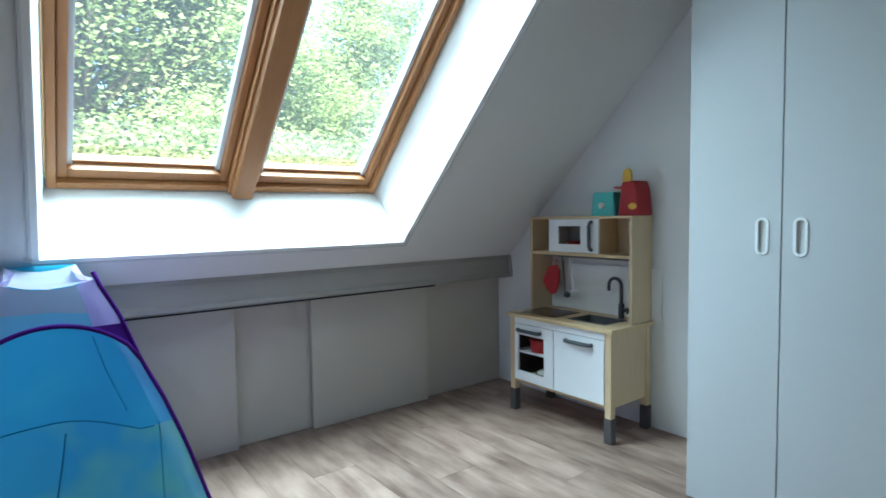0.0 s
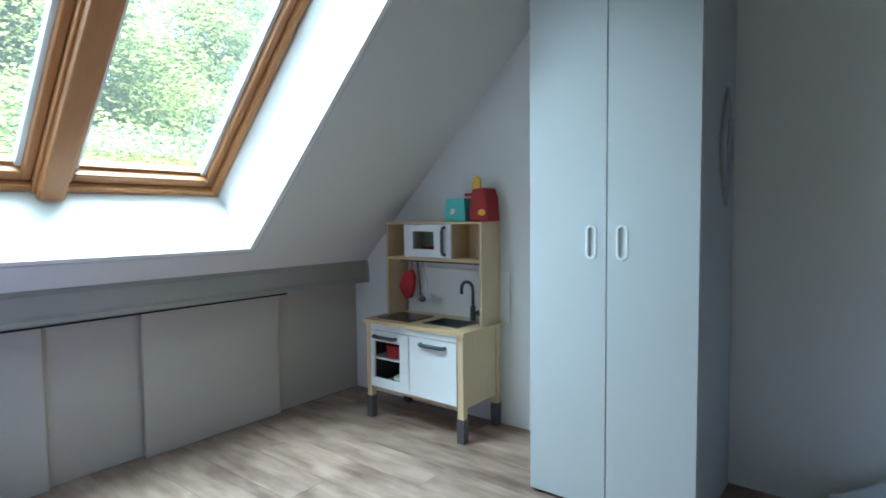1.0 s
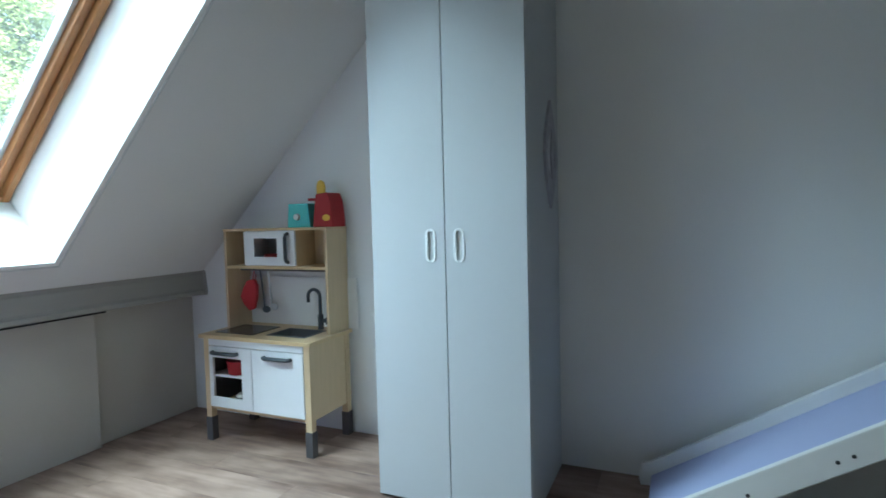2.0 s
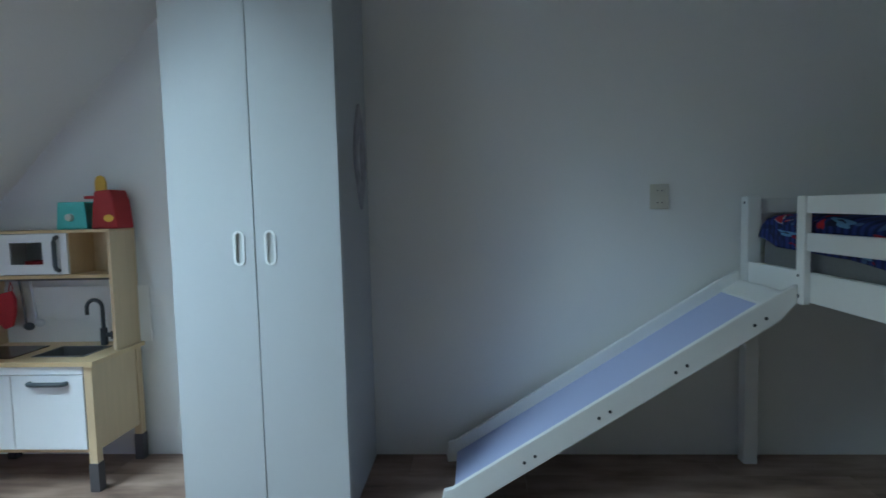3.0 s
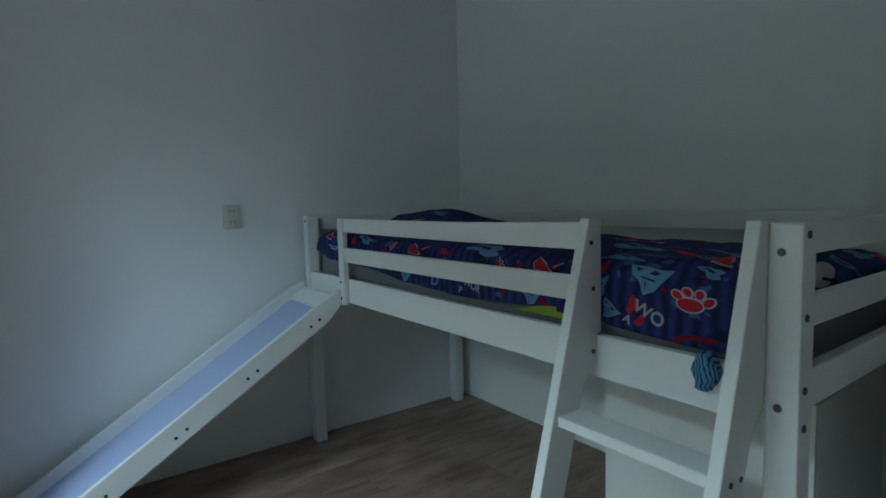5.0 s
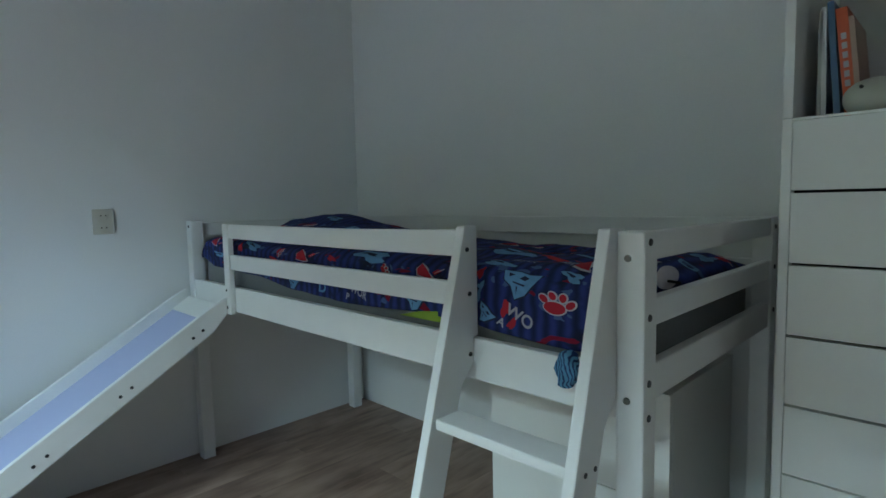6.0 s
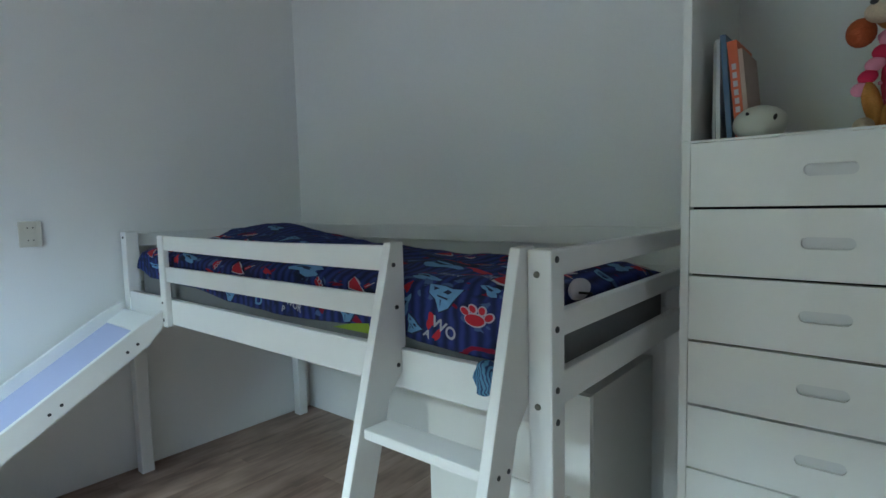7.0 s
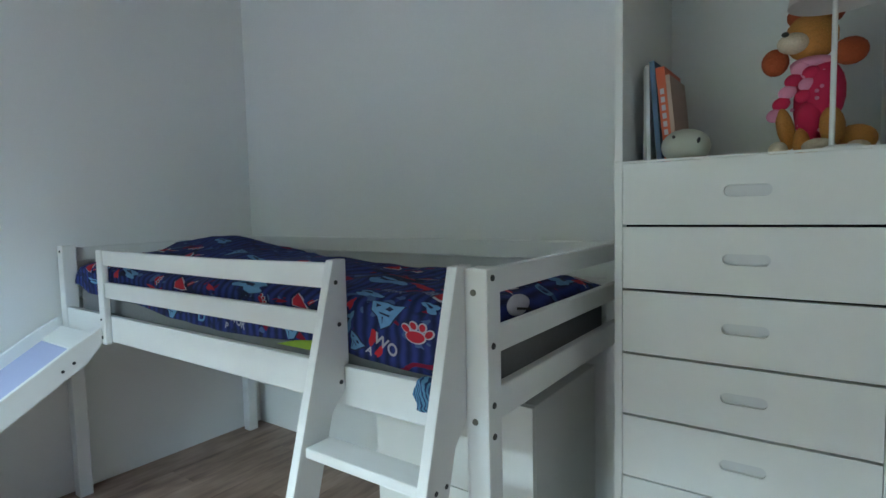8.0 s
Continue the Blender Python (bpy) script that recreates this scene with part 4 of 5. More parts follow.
def duvet_at(x, v):
    """A point of the duvet: x along the bed, v from the wall side (0) over the front edge (1)."""
    y = -1.825 + (v / 0.7) * 0.760 if v < 0.7 else -1.065
    swell = 0.060 + 0.020 * noise.noise(Vector((x * 2.3, y * 2.7, 1.3))) + 0.018 * noise.noise(Vector((x * 6, y * 6, 4.1))) + 0.006 * noise.noise(Vector((x * 17, y * 17, 2.2)))
    swell += 0.100 * math.exp(-((x - 2.16) / 0.36) ** 2 - ((y + 1.53) / 0.27) ** 2)
    swell += 0.030 * math.exp(-((x - 2.22) / 0.20) ** 2 - ((y + 1.10) / 0.20) ** 2)
    swell += 0.030 * math.exp(-((x - 1.55) / 0.45) ** 2 - ((y + 1.35) / 0.30) ** 2)
    ends = min(1.0, max(0.0, (x - 0.352) / 0.08)) * min(1.0, max(0.0, (2.385 - x) / 0.05)) * min(1.0, max(0.02, (y + 1.83) / (0.24 if x < 1.5 else 0.06 + 0.18 * max(0.0, 1.8 - x) / 0.3)))
    z = 0.966 + swell * math.sqrt(ends)
    if v >= 0.7:
        w = (v - 0.7) / 0.3
        fold = 0.006 * math.sin(x * 31 + 2 * math.sin(x * 9)) * w
        y += 0.063 * math.sin(min(1.0, w * 2.2) * math.pi / 2) + fold * 0.5
        z += (low_edge(x) - z) * w ** 1.7
    return Vector((x, y, z))


def duvet_mesh():
    bm = bmesh.new()
    uv = bm.loops.layers.uv.new("UVMap")
    nx, nv = 130, 60
    grid = [[bm.verts.new(duvet_at(0.352 + 2.033 * i / nx, j / nv)) for j in range(nv + 1)] for i in range(nx + 1)]
    for i in range(nx):
        for j in range(nv):
            f = bm.faces.new((grid[i][j], grid[i + 1][j], grid[i + 1][j + 1], grid[i][j + 1]))
            for lp, (a, b) in zip(f.loops, ((i, j), (i + 1, j), (i + 1, j + 1), (i, j + 1))):
                lp[uv].uv = (2.033 * a / nx, 1.0 * b / nv)
    return bm


duvet = single("duvet", duvet_mesh(), DUVET, (0, 0, 0), "rumpled navy duvet printed with red paws and light blue shapes", "duvet", smooth=True)
thick = duvet.modifiers.new("thickness", "SOLIDIFY")
thick.thickness, thick.offset = 0.004, 1.0


def decal(name, x, v, outline, lift, mat, parent=None):
    """A printed patch that lies on the duvet; outline in metres round its middle."""
    bm = bmesh.new()
    rows = []
    k = len(outline)
    ca, cb = sum(a for a, b in outline) / k, sum(b for a, b in outline) / k
    per = 0.95 if v < 0.66 else 1.2
    for r in (0.0, 0.34, 0.67, 1.0):
        line = []
        for a, b in outline:
            px, pv = x + ca + (a - ca) * r, min(0.995, v - (cb + (b - cb) * r) * per)
            p = duvet_at(px, pv)
            du, dv = duvet_at(px + 0.01, pv) - p, duvet_at(px, max(0.0, pv - 0.01)) - p
            nrm = du.cross(dv)
            nrm.normalize()
            if nrm.z + nrm.y < 0:
                nrm = -nrm
            line.append(bm.verts.new(p + nrm * lift))
            if r == 0.0:
                break
        rows.append(line)
    for i in range(k):
        bm.faces.new((rows[0][0], rows[1][i], rows[1][(i + 1) % k]))
        for a, b in zip(rows[1:], rows[2:]):
            bm.faces.new((a[i], a[(i + 1) % k], b[(i + 1) % k], b[i]))
    return part(name, bm, mat, parent or duvet)


def blob(a, b, turn=0.0, k=16, wob=0.0, seed=0):
    rnd = random.Random(seed)
    ph = rnd.random() * 6
    out = []
    for i in range(k):
        t = i * math.tau / k
        r = 1 + wob * (math.sin(3 * t + ph) + 0.6 * math.sin(5 * t + 2 * ph))
        u, w = a * r * math.cos(t), b * r * math.sin(t)
        out.append((u * math.cos(turn) - w * math.sin(turn), u * math.sin(turn) + w * math.cos(turn)))
    return out


def shifted(outline, da, db):
    return [(a + da, b + db) for a, b in outline]


def paw(x, v, s, turn=0.25):
    """A red paw print with a pale outline."""
    pieces = ((-0.05, -0.22, 0.52, 0.30, -0.2), (-0.66, 0.04, 0.25, 0.17, 0.5), (-0.30, 0.34, 0.23, 0.17, 0.9), (0.20, 0.40, 0.23, 0.17, 1.4), (0.62, 0.16, 0.25, 0.17, 2.2))
    c, w = math.cos(turn), math.sin(turn)
    for lift, grow, mat, nm in ((0.0055, 0.07, PRINT_PALE, "print_outline"), (0.0075, 0.0, PRINT_RED, "paw_print")):
        for a, b, ra, rb, tilt in pieces:
            decal(nm, x, v, shifted(blob((ra + grow) * s, (rb + grow) * s, tilt + turn), (-a * c - b * w) * s, (b * c - a * w) * s), lift, mat)


def turned(outline, turn, s=1.0):
    c, w = math.cos(turn), math.sin(turn)
    return [((a * c - b * w) * s, (a * w + b * c) * s) for a, b in outline]


def grown(outline, by):
    """The outline, moved outwards from its middle."""
    ca, cb = sum(a for a, b in outline) / len(outline), sum(b for a, b in outline) / len(outline)
    return [(ca + (a - ca) * (1 + by / math.hypot(a - ca, b - cb)), cb + (b - cb) * (1 + by / math.hypot(a - ca, b - cb))) for a, b in outline]


def triangle(x, v, s, turn=0.0):
    """A red three-cornered print with a pale outline and a pale stroke beside it."""
    o = turned([(-0.9, -0.5), (-0.3, -0.62), (0.5, -0.55), (0.62, 0.0), (0.45, 0.62), (-0.1, 0.25)], turn, s)
    decal("print_outline", x, v, grown(o, 0.006), 0.0055, PRINT_PALE)
    decal("red_print", x, v, o, 0.0075, PRINT_RED)
    decal("print_stroke", x, v, turned([(-1.7, 0.55), (-1.62, 0.62), (-1.0, 0.12), (-0.95, 0.0)], turn, s), 0.0060, PRINT_PALE)
    decal("red_print", x, v, turned([(-1.5, 0.35), (-1.1, 0.5), (-0.75, 0.1), (-1.0, -0.15)], turn, s), 0.0058, PRINT_RED)


def crest(x, v, s, turn=0.0):
    """A light blue pointed badge with dark outline and dark strokes."""
    o = turned([(-1.0, 0.55), (-0.45, 0.50), (0.1, 0.62), (0.95, 0.62), (0.72, 0.05), (0.35, -0.25), (0.12, -0.95), (-0.35, -0.62), (-0.62, -0.12)], turn, s)
    decal("print_outline", x, v, grown(o, 0.005), 0.0055, PRINT_INK)
    decal("light_blue_print", x, v, o, 0.0070, PRINT_BLUE)
    for q in ([(-0.5, 0.30), (-0.2, 0.42), (0.0, 0.22), (-0.3, 0.15)], [(0.25, 0.38), (0.6, 0.46), (0.5, 0.22)], [(-0.35, -0.05), (0.3, 0.02), (0.25, -0.06), (-0.3, -0.14)], [(0.02, -0.2), (0.1, -0.2), (0.05, -0.7)]):
        decal("print_stroke", x, v, turned(q, turn, s), 0.0085, PRINT_INK)


def cloud(x, v, a, b, turn, seed):
    """A long light blue shape with a darker one in it."""
    decal("light_blue_print", x, v, blob(a, b, turn, 18, 0.28, seed), 0.0062, PRINT_BLUE)
    decal("print_stroke", x, v, shifted(blob(a * 0.5, b * 0.25, turn, 12, 0.3, seed + 1), a * 0.1, b * 0.2), 0.0080, PRINT_INK)


def word(text, x, v, high, turn, mat):
    """Printed letters that follow the cloth."""
    cu = bpy.data.curves.new("print_word", "FONT")
    cu.body, cu.size, cu.align_x, cu.align_y, cu.offset = text, high * 1.4, "CENTER", "CENTER", high * 0.035
    holder = bpy.data.objects.new("print_word", cu)
    flat = holder.to_mesh()
    pts = turned([(-p.co.x, p.co.y) for p in flat.vertices], turn)
    faces = [tuple(f.vertices) for f in flat.polygons]
    holder.to_mesh_clear()
    bpy.data.objects.remove(holder)
    per = 0.95 if v < 0.66 else 1.2
    bm = bmesh.new()
    vs = [bm.verts.new(duvet_at(x + a, min(0.995, v - b * per)) + Vector((0, 0.0065 if v > 0.7 else 0.002, 0.006 if v < 0.85 else 0.002))) for a, b in pts]
    for f in faces:
        if len(set(f)) > 2:
            bm.faces.new([vs[i] for i in f])
    part("print_word", bm, mat, duvet, "pale printed letters")


PRINT_INK = material("dark_navy_print", (0.012, 0.02, 0.06), 0.9, grain=0.1, bump=0)
# the prints that show at the front, over the shoulder of the duvet and at its foot end
paw(0.500, 0.886, 0.052)
crest(0.602, 0.826, 0.058, 0.12)
word("WO", 0.600, 0.945, 0.030, 0.42, PRINT_SOFT)
word("A", 0.652, 0.972, 0.020, 0.42, PRINT_SOFT)
decal("red_print", 0.640, 0.925, blob(0.012, 0.024, 0.3, wob=0.2), 0.0060, PRINT_RED)
decal("red_print", 0.622, 0.965, blob(0.020, 0.008, -0.9, wob=0.2), 0.0058, PRINT_RED)
word("WOR", 1.205, 0.958, 0.024, 0.30, PRINT_SOFT)
word("P", 1.262, 0.978, 0.020, 0.30, PRINT_SOFT)
word("D", 1.402, 0.965, 0.036, 0.10, PRINT_BLUE)
word("WORK", 0.640, 0.690, 0.022, 0.25, PRINT_STEEL)
word("DER", 0.520, 0.690, 0.026, 0.55, PRINT_STEEL)
word("D", 0.392, 0.365, 0.045, 1.5, PRINT_BLUE)
for x, v, k in ((1.685, 0.80, 0.034), (1.073, 0.845, 0.028), (2.060, 0.42, 0.036), (1.80, 0.60, 0.036), (0.900, 0.30, 0.034), (2.29, 0.55, 0.032)):
    paw(x, v, k, 0.2 + x)
for x, v, k, turn in ((1.535, 0.797, 0.050, 0.0), (0.915, 0.815, 0.042, 0.1), (2.245, 0.785, 0.042, 0.3), (0.462, 0.715, 0.036, 0.5), (1.040, 0.250, 0.060, 0.2), (2.160, 0.500, 0.046, 0.1), (1.96, 0.50, 0.040, 0.0), (0.760, 0.40, 0.050, -0.2), (1.30, 0.45, 0.05, 0.4), (0.392, 0.090, 0.040, 1.4), (0.44, 0.47, 0.035, 1.2)):
    triangle(x, v, k, turn)
for x, v, k, turn in ((1.585, 0.962, 0.040, 0.2), (0.955, 0.955, 0.046, 0.1), (1.780, 0.40, 0.055, 0.3), (1.46, 0.55, 0.05, -0.3), (2.10, 0.80, 0.034, 0.0), (0.700, 0.955, 0.030, 0.6), (2.32, 0.34, 0.04, 0.2)):
    crest(x, v, k, turn)
for i, (x, v, a, b, turn) in enumerate(((1.150, 0.785, 0.075, 0.026, 0.1), (1.90, 0.79, 0.055, 0.024, 0.3), (0.760, 0.580, 0.075, 0.020, 0.1), (0.690, 0.735, 0.050, 0.016, 0.2), (0.470, 0.785, 0.030, 0.014, 0.6), (2.02, 0.32, 0.050, 0.020, 0.1), (1.62, 0.42, 0.060, 0.022, 0.3), (1.20, 0.60, 0.070, 0.022, -0.1), (0.56, 0.50, 0.060, 0.018, 0.2), (0.400, 0.230, 0.022, 0.050, 0.1), (0.725, 0.885, 0.014, 0.040, 0.3), (1.79, 0.955, 0.050, 0.016, 0.2), (2.18, 0.90, 0.050, 0.016, 0.1))):
    cloud(x, v, a, b, turn, i + 3)
for i, (x, v, a, b, turn) in enumerate(((1.347, 0.815, 0.026, 0.012, 0.3), (0.620, 0.600, 0.050, 0.010, 0.35), (0.820, 0.480, 0.070, 0.010, 0.2), (0.520, 0.600, 0.045, 0.012, 0.3), (1.72, 0.86, 0.03, 0.012, 0.5), (1.99, 0.83, 0.020, 0.028, 0.2), (0.385, 0.150, 0.012, 0.030, 0.1), (0.720, 0.800, 0.012, 0.022, 0.1))):
    decal("red_print", x, v, blob(a, b, turn, 14, 0.25, i), 0.0060, PRINT_RED)

# edge of the mattress cover and cloths that show
single("lime_cloth", prism([(0.775, 0.868), (1.02, 0.868), (0.94, 0.888), (0.86, 0.897), (0.775, 0.900)], "y", -1.004, -0.9995), LIME, (0.9, -1.0, 0.868), "lime green cloth tucked under the duvet edge", "cloth")
bm = bmesh.new()
add_ball(bm, (0.445, -0.950, 0.842), 0.024, 0.018, 0.042, 28)
for vtx in bm.verts:
    vtx.co.x = 0.445 + (vtx.co.x - 0.445) * (0.95 - 4.0 * (vtx.co.z - 0.842))
for vtx in bm.verts:
    vtx.co += Vector(noise.noise_vector(vtx.co * 40)) * 0.013
tagged(part("duvet_corner", bm, SCRIBBLE, duvet, "bunched light blue corner hanging over the beam", True), "bunched light blue corner hanging over the beam")
toy = thing("soft_toy", (0.385, -1.22, 0.985), "small cream cloth cap with dark stitches at the foot end", "soft toy")
bm = bmesh.new()
add_ball(bm, (0.352, -1.205, 1.005), 0.016, 0.050, 0.028, 24)
for vtx in bm.verts:
    vtx.co += Vector(noise.noise_vector(vtx.co * 22)) * 0.005
part("cap", bm, PRINT_PALE, toy, "", True)
for i in range(8):
    part("stitch", box(0.334, 0.339, -1.240 + i * 0.009, -1.2382 + i * 0.009, 0.988 + 0.0016 * i, 0.994 + 0.0016 * i), BLACK, toy)

# ---- low cabinet under the bed ----


def low_cabinet():
    x0, x1, y1, y0, top = 0.432, 1.052, -1.44, -1.955, 0.655
    c = thing("low_cabinet", ((x0 + x1) / 2, (y0 + y1) / 2, 0), "low white cabinet standing under the loft bed", "cabinet")
    t = 0.018
    part("side_panel", box(x0, x0 + t, y0, y1 - 0.02, 0, top, 0.001), FOIL_LIGHT, c)
    part("side_panel", box(x1 - t, x1, y0, y1 - 0.02, 0, top, 0.001), FOIL_LIGHT, c)
    part("top_panel", box(x0 + t, x1 - t, y0, y1 - 0.02, top - t, top, 0.001), FOIL_LIGHT, c)
    part("back_panel", box(x0 + t, x1 - t, y0, y0 + 0.008, 0.02, top - t), FOIL_LIGHT, c)
    part("bottom_panel", box(x0 + t, x1 - t, y0 + 0.008, y1 - 0.02, 0.03, 0.03 + t), FOIL_LIGHT, c)
    hole = slot(0.765, 0.578, 0.095, 0.024)
    f = part("front", plate(rect(x0 + 0.001, x1 - 0.001, 0.335, top - 0.002), [hole], "y", y1 - 0.019, y1), FOIL_LIGHT, c)
    part("grip_recess", prism(slot(0.765, 0.578, 0.094, 0.0235), "y", y1 - 0.0195, y1 - 0.012), GRIP_DARK, f)
    part("front", box(x0 + 0.001, x1 - 0.001, y1 - 0.019, y1, 0.012, 0.331), FOIL_LIGHT, c)


low_cabinet()

# ---- drawer unit with an open niche ----
DX0, DX1, DY0, DY1 = -0.388, 0.192, -1.955, -1.44


def drawer_unit():
    d = thing("drawer_unit", ((DX0 + DX1) / 2, (DY0 + DY1) / 2, 0), "tall white unit with slotted drawers below an open niche", "drawer unit")
    t, top = 0.020, 1.985
    f = DY1 - 0.021
    part("side_panel", box(DX1 - t, DX1, DY0, DY1, 0, 1.352, 0.001), FOIL_LIGHT, d)
    part("side_panel", box(DX0, DX0 + t, DY0, DY1, 0, 1.352, 0.001), FOIL_LIGHT, d)
    part("niche_side", box(DX1 - t, DX1, DY0, DY1, 1.3525, top, 0.001), FOIL_LIGHT, d)
    part("niche_side", box(DX0, DX0 + t, DY0, DY1, 1.3525, top, 0.001), FOIL_LIGHT, d)
    part("top_panel", box(DX0 + t, DX1 - t, DY0, DY1, top - t, top), FOIL_LIGHT, d)
    part("back_panel", box(DX0 + t, DX1 - t, DY0, DY0 + 0.008, 0.02, top - t), FOIL_LIGHT, d)
    part("niche_floor", box(DX0 + t, DX1 - t, DY0 + 0.008, DY1 - 0.002, 1.328, 1.346), FOIL_LIGHT, d)
    part("front_lip", box(DX0 + t + 0.001, DX1 - t - 0.001, DY1 - 0.002, DY1 + 0.002, 1.3468, 1.3525, 0.0008), FOIL_LIGHT, d)
    # black sheet that paints the shade seen in the drawer gaps
    part("carcass_panel", box(DX0 + t + 0.0005, DX1 - t - 0.0005, f - 0.03, f - 0.012, 0.02, 1.325), DARK, d)
    for z1, z0 in ((1.3455, 1.192), (1.1855, 1.028), (1.0215, 0.862), (0.8555, 0.698), (0.6915, 0.530), (0.525, 0.365), (0.360, 0.020)):
        zc = z1 - 0.0755
        hole = slot(-0.110, zc, 0.098, 0.027)
        front = part("drawer_front", plate(rect(DX0 + t + 0.0015, DX1 - t - 0.0015, z0, z1), [hole], "y", f + 0.002, DY1), FOIL_LIGHT, d)
        part("grip_recess", prism(slot(-0.110, zc, 0.0975, 0.0265), "y", f + 0.0025, DY1 - 0.009), BOARD_EDGE, front, "shallow slotted grip")


drawer_unit()
NZ = 1.3465


def book(x, w, depth, h, lean, mat, label, bars=None):
    b = thing("book", (x, -1.53, NZ), label, "book", "books in the niche")
    m = Matrix.Translation((x, -1.53, NZ)) @ Matrix.Rotation(lean, 4, "Y")

    def put(nm, bm, mt, lab=""):
        bmesh.ops.transform(bm, matrix=m, verts=bm.verts)
        part(nm, bm, mt, b, lab)

    put("cover", boxes((-w / 2, -w / 2 + 0.0025, -depth, 0, 0, h), (w / 2 - 0.0025, w / 2, -depth, 0, 0, h), (-w / 2 + 0.0025, w / 2 - 0.0025, -0.003, 0, 0, h)), mat)
    put("pages", box(-w / 2 + 0.0028, w / 2 - 0.0028, -depth + 0.004, -0.0035, 0.003, h - 0.003), PAGES)
    if bars:
        for i in range(bars):
            put("spine_bar", box(-w * 0.22, w * 0.22, 0.0002, 0.0012, h * 0.30 + i * 0.021, h * 0.30 + i * 0.021 + 0.014), PRINT_PALE)


COVER_WHITE = material("white_book_cover", (0.62, 0.64, 0.66), 0.5)
COVER_GREY = material("grey_book_cover", (0.40, 0.42, 0.42), 0.5)
COVER_BLUE = material("blue_book_cover", (0.06, 0.13, 0.24), 0.5)
COVER_ORANGE = material("orange_book_cover", (0.55, 0.10, 0.035), 0.5)
COVER_TAN = material("tan_book_cover", (0.42, 0.30, 0.24), 0.6)
book(0.1415, 0.007, 0.17, 0.252, 0.0, COVER_GREY, "thin pale grey book standing in the niche")
book(0.1310, 0.010, 0.18, 0.258, 0.022, COVER_WHITE, "thin white book standing in the niche")
book(0.1040, 0.013, 0.19, 0.268, 0.080, COVER_BLUE, "dark blue book leaning in the niche")
book(0.0790, 0.022, 0.18, 0.250, 0.105, COVER_ORANGE, "orange book with pale lettering leaning in the niche", 6)
book(0.0625, 0.010, 0.175, 0.228, 0.105, COVER_TAN, "tan book leaning in the niche")

money = thing("money_box", (0.034, -1.5, NZ), "round pale ceramic money box with black dot eyes", "money box")
bm = bmesh.new()
add_ball(bm, (0.034, -1.500, NZ + 0.038), 0.058, 0.046, 0.043, 32)
for vtx in bm.verts:
    vtx.co.z = max(vtx.co.z, NZ + 0.0005)
part("body", bm, STONEWARE, money, "", True)
for x, y, z, tilt in ((0.053, -1.4635, NZ + 0.057, 0.5), (-0.002, -1.4645, NZ + 0.047, -0.3)):
    bm = bmesh.new()
    add_ball(bm, (x, y, z), 0.0042, 0.003, 0.0075, 12, Matrix.Rotation(tilt, 4, "Y"))
    part("eye", bm, BLACK, money, "", True)

# plush doll in a spotted dress: one mesh of plain shapes
PLUSH = material("orange_plush", (0.50, 0.22, 0.05), 0.95, grain=0.25, grain_scale=(200, 200, 200), bump=0.2)
PLUSH_PALE = material("cream_plush", (0.62, 0.52, 0.38), 0.95, grain=0.2, grain_scale=(200, 200, 200), bump=0.2)
PLUSH_RUST = material("rust_plush", (0.36, 0.07, 0.02), 0.95, grain=0.25, grain_scale=(160, 160, 160), bump=0.2)
DRESS = material("crimson_cloth", (0.52, 0.014, 0.07), 0.9, grain=0.1, bump=0.05)
SCARF = material("pink_cloth", (0.66, 0.26, 0.38), 0.9, grain=0.15, bump=0.05)
bm = bmesh.new()


def blobs(c, rx, ry, rz, mi, turn=None):
    before = len(bm.faces)
    add_ball(bm, c, rx, ry, rz, 18, turn)
    bm.faces.ensure_lookup_table()
    for f in bm.faces[before:]:
        f.material_index = mi


DXc = -0.222
blobs((DXc - 0.005, -1.645, NZ + 0.125), 0.046, 0.046, 0.105, 3)
blobs((DXc - 0.022, -1.622, NZ + 0.150), 0.044, 0.046, 0.075, 3)
blobs((DXc + 0.004, -1.612, NZ + 0.085), 0.030, 0.040, 0.050, 3)
blobs((DXc + 0.006, -1.635, NZ + 0.285), 0.056, 0.055, 0.056, 0)
blobs((DXc + 0.040, -1.595, NZ + 0.268), 0.034, 0.034, 0.024, 1)
blobs((DXc + 0.055, -1.568, NZ + 0.285), 0.008, 0.007, 0.006, 5)
blobs((DXc + 0.078, -1.62, NZ + 0.234), 0.030, 0.022, 0.033, 2)
blobs((DXc - 0.070, -1.63, NZ + 0.240), 0.036, 0.024, 0.032, 2)
blobs((DXc, -1.665, NZ + 0.345), 0.060, 0.045, 0.035, 2)
blobs((DXc + 0.052, -1.60, NZ + 0.070), 0.019, 0.024, 0.052, 0, Matrix.Rotation(0.22, 4, "Y"))
blobs((DXc + 0.066, -1.590, NZ + 0.020), 0.021, 0.032, 0.020, 1)
blobs((DXc + 0.020, -1.595, NZ + 0.036), 0.018, 0.030, 0.034, 0)
blobs((DXc - 0.040, -1.590, NZ + 0.066), 0.026, 0.034, 0.046, 0, Matrix.Rotation(0.10, 4, "Y"))
blobs((DXc - 0.015, -1.570, NZ + 0.020), 0.034, 0.040, 0.020, 1)
blobs((DXc - 0.085, -1.620, NZ + 0.036), 0.042, 0.032, 0.034, 0)
blobs((DXc - 0.088, -1.585, NZ + 0.016), 0.024, 0.028, 0.015, 1)
blobs((DXc, -1.640, NZ + 0.222), 0.050, 0.052, 0.018, 4)
for i in range(5):
    blobs((DXc + 0.026 + 0.012 * i, -1.598, NZ + 0.208 - 0.026 * i), 0.020, 0.010, 0.016, 4 if i % 2 == 0 else 3, Matrix.Rotation(0.4, 4, "Y"))
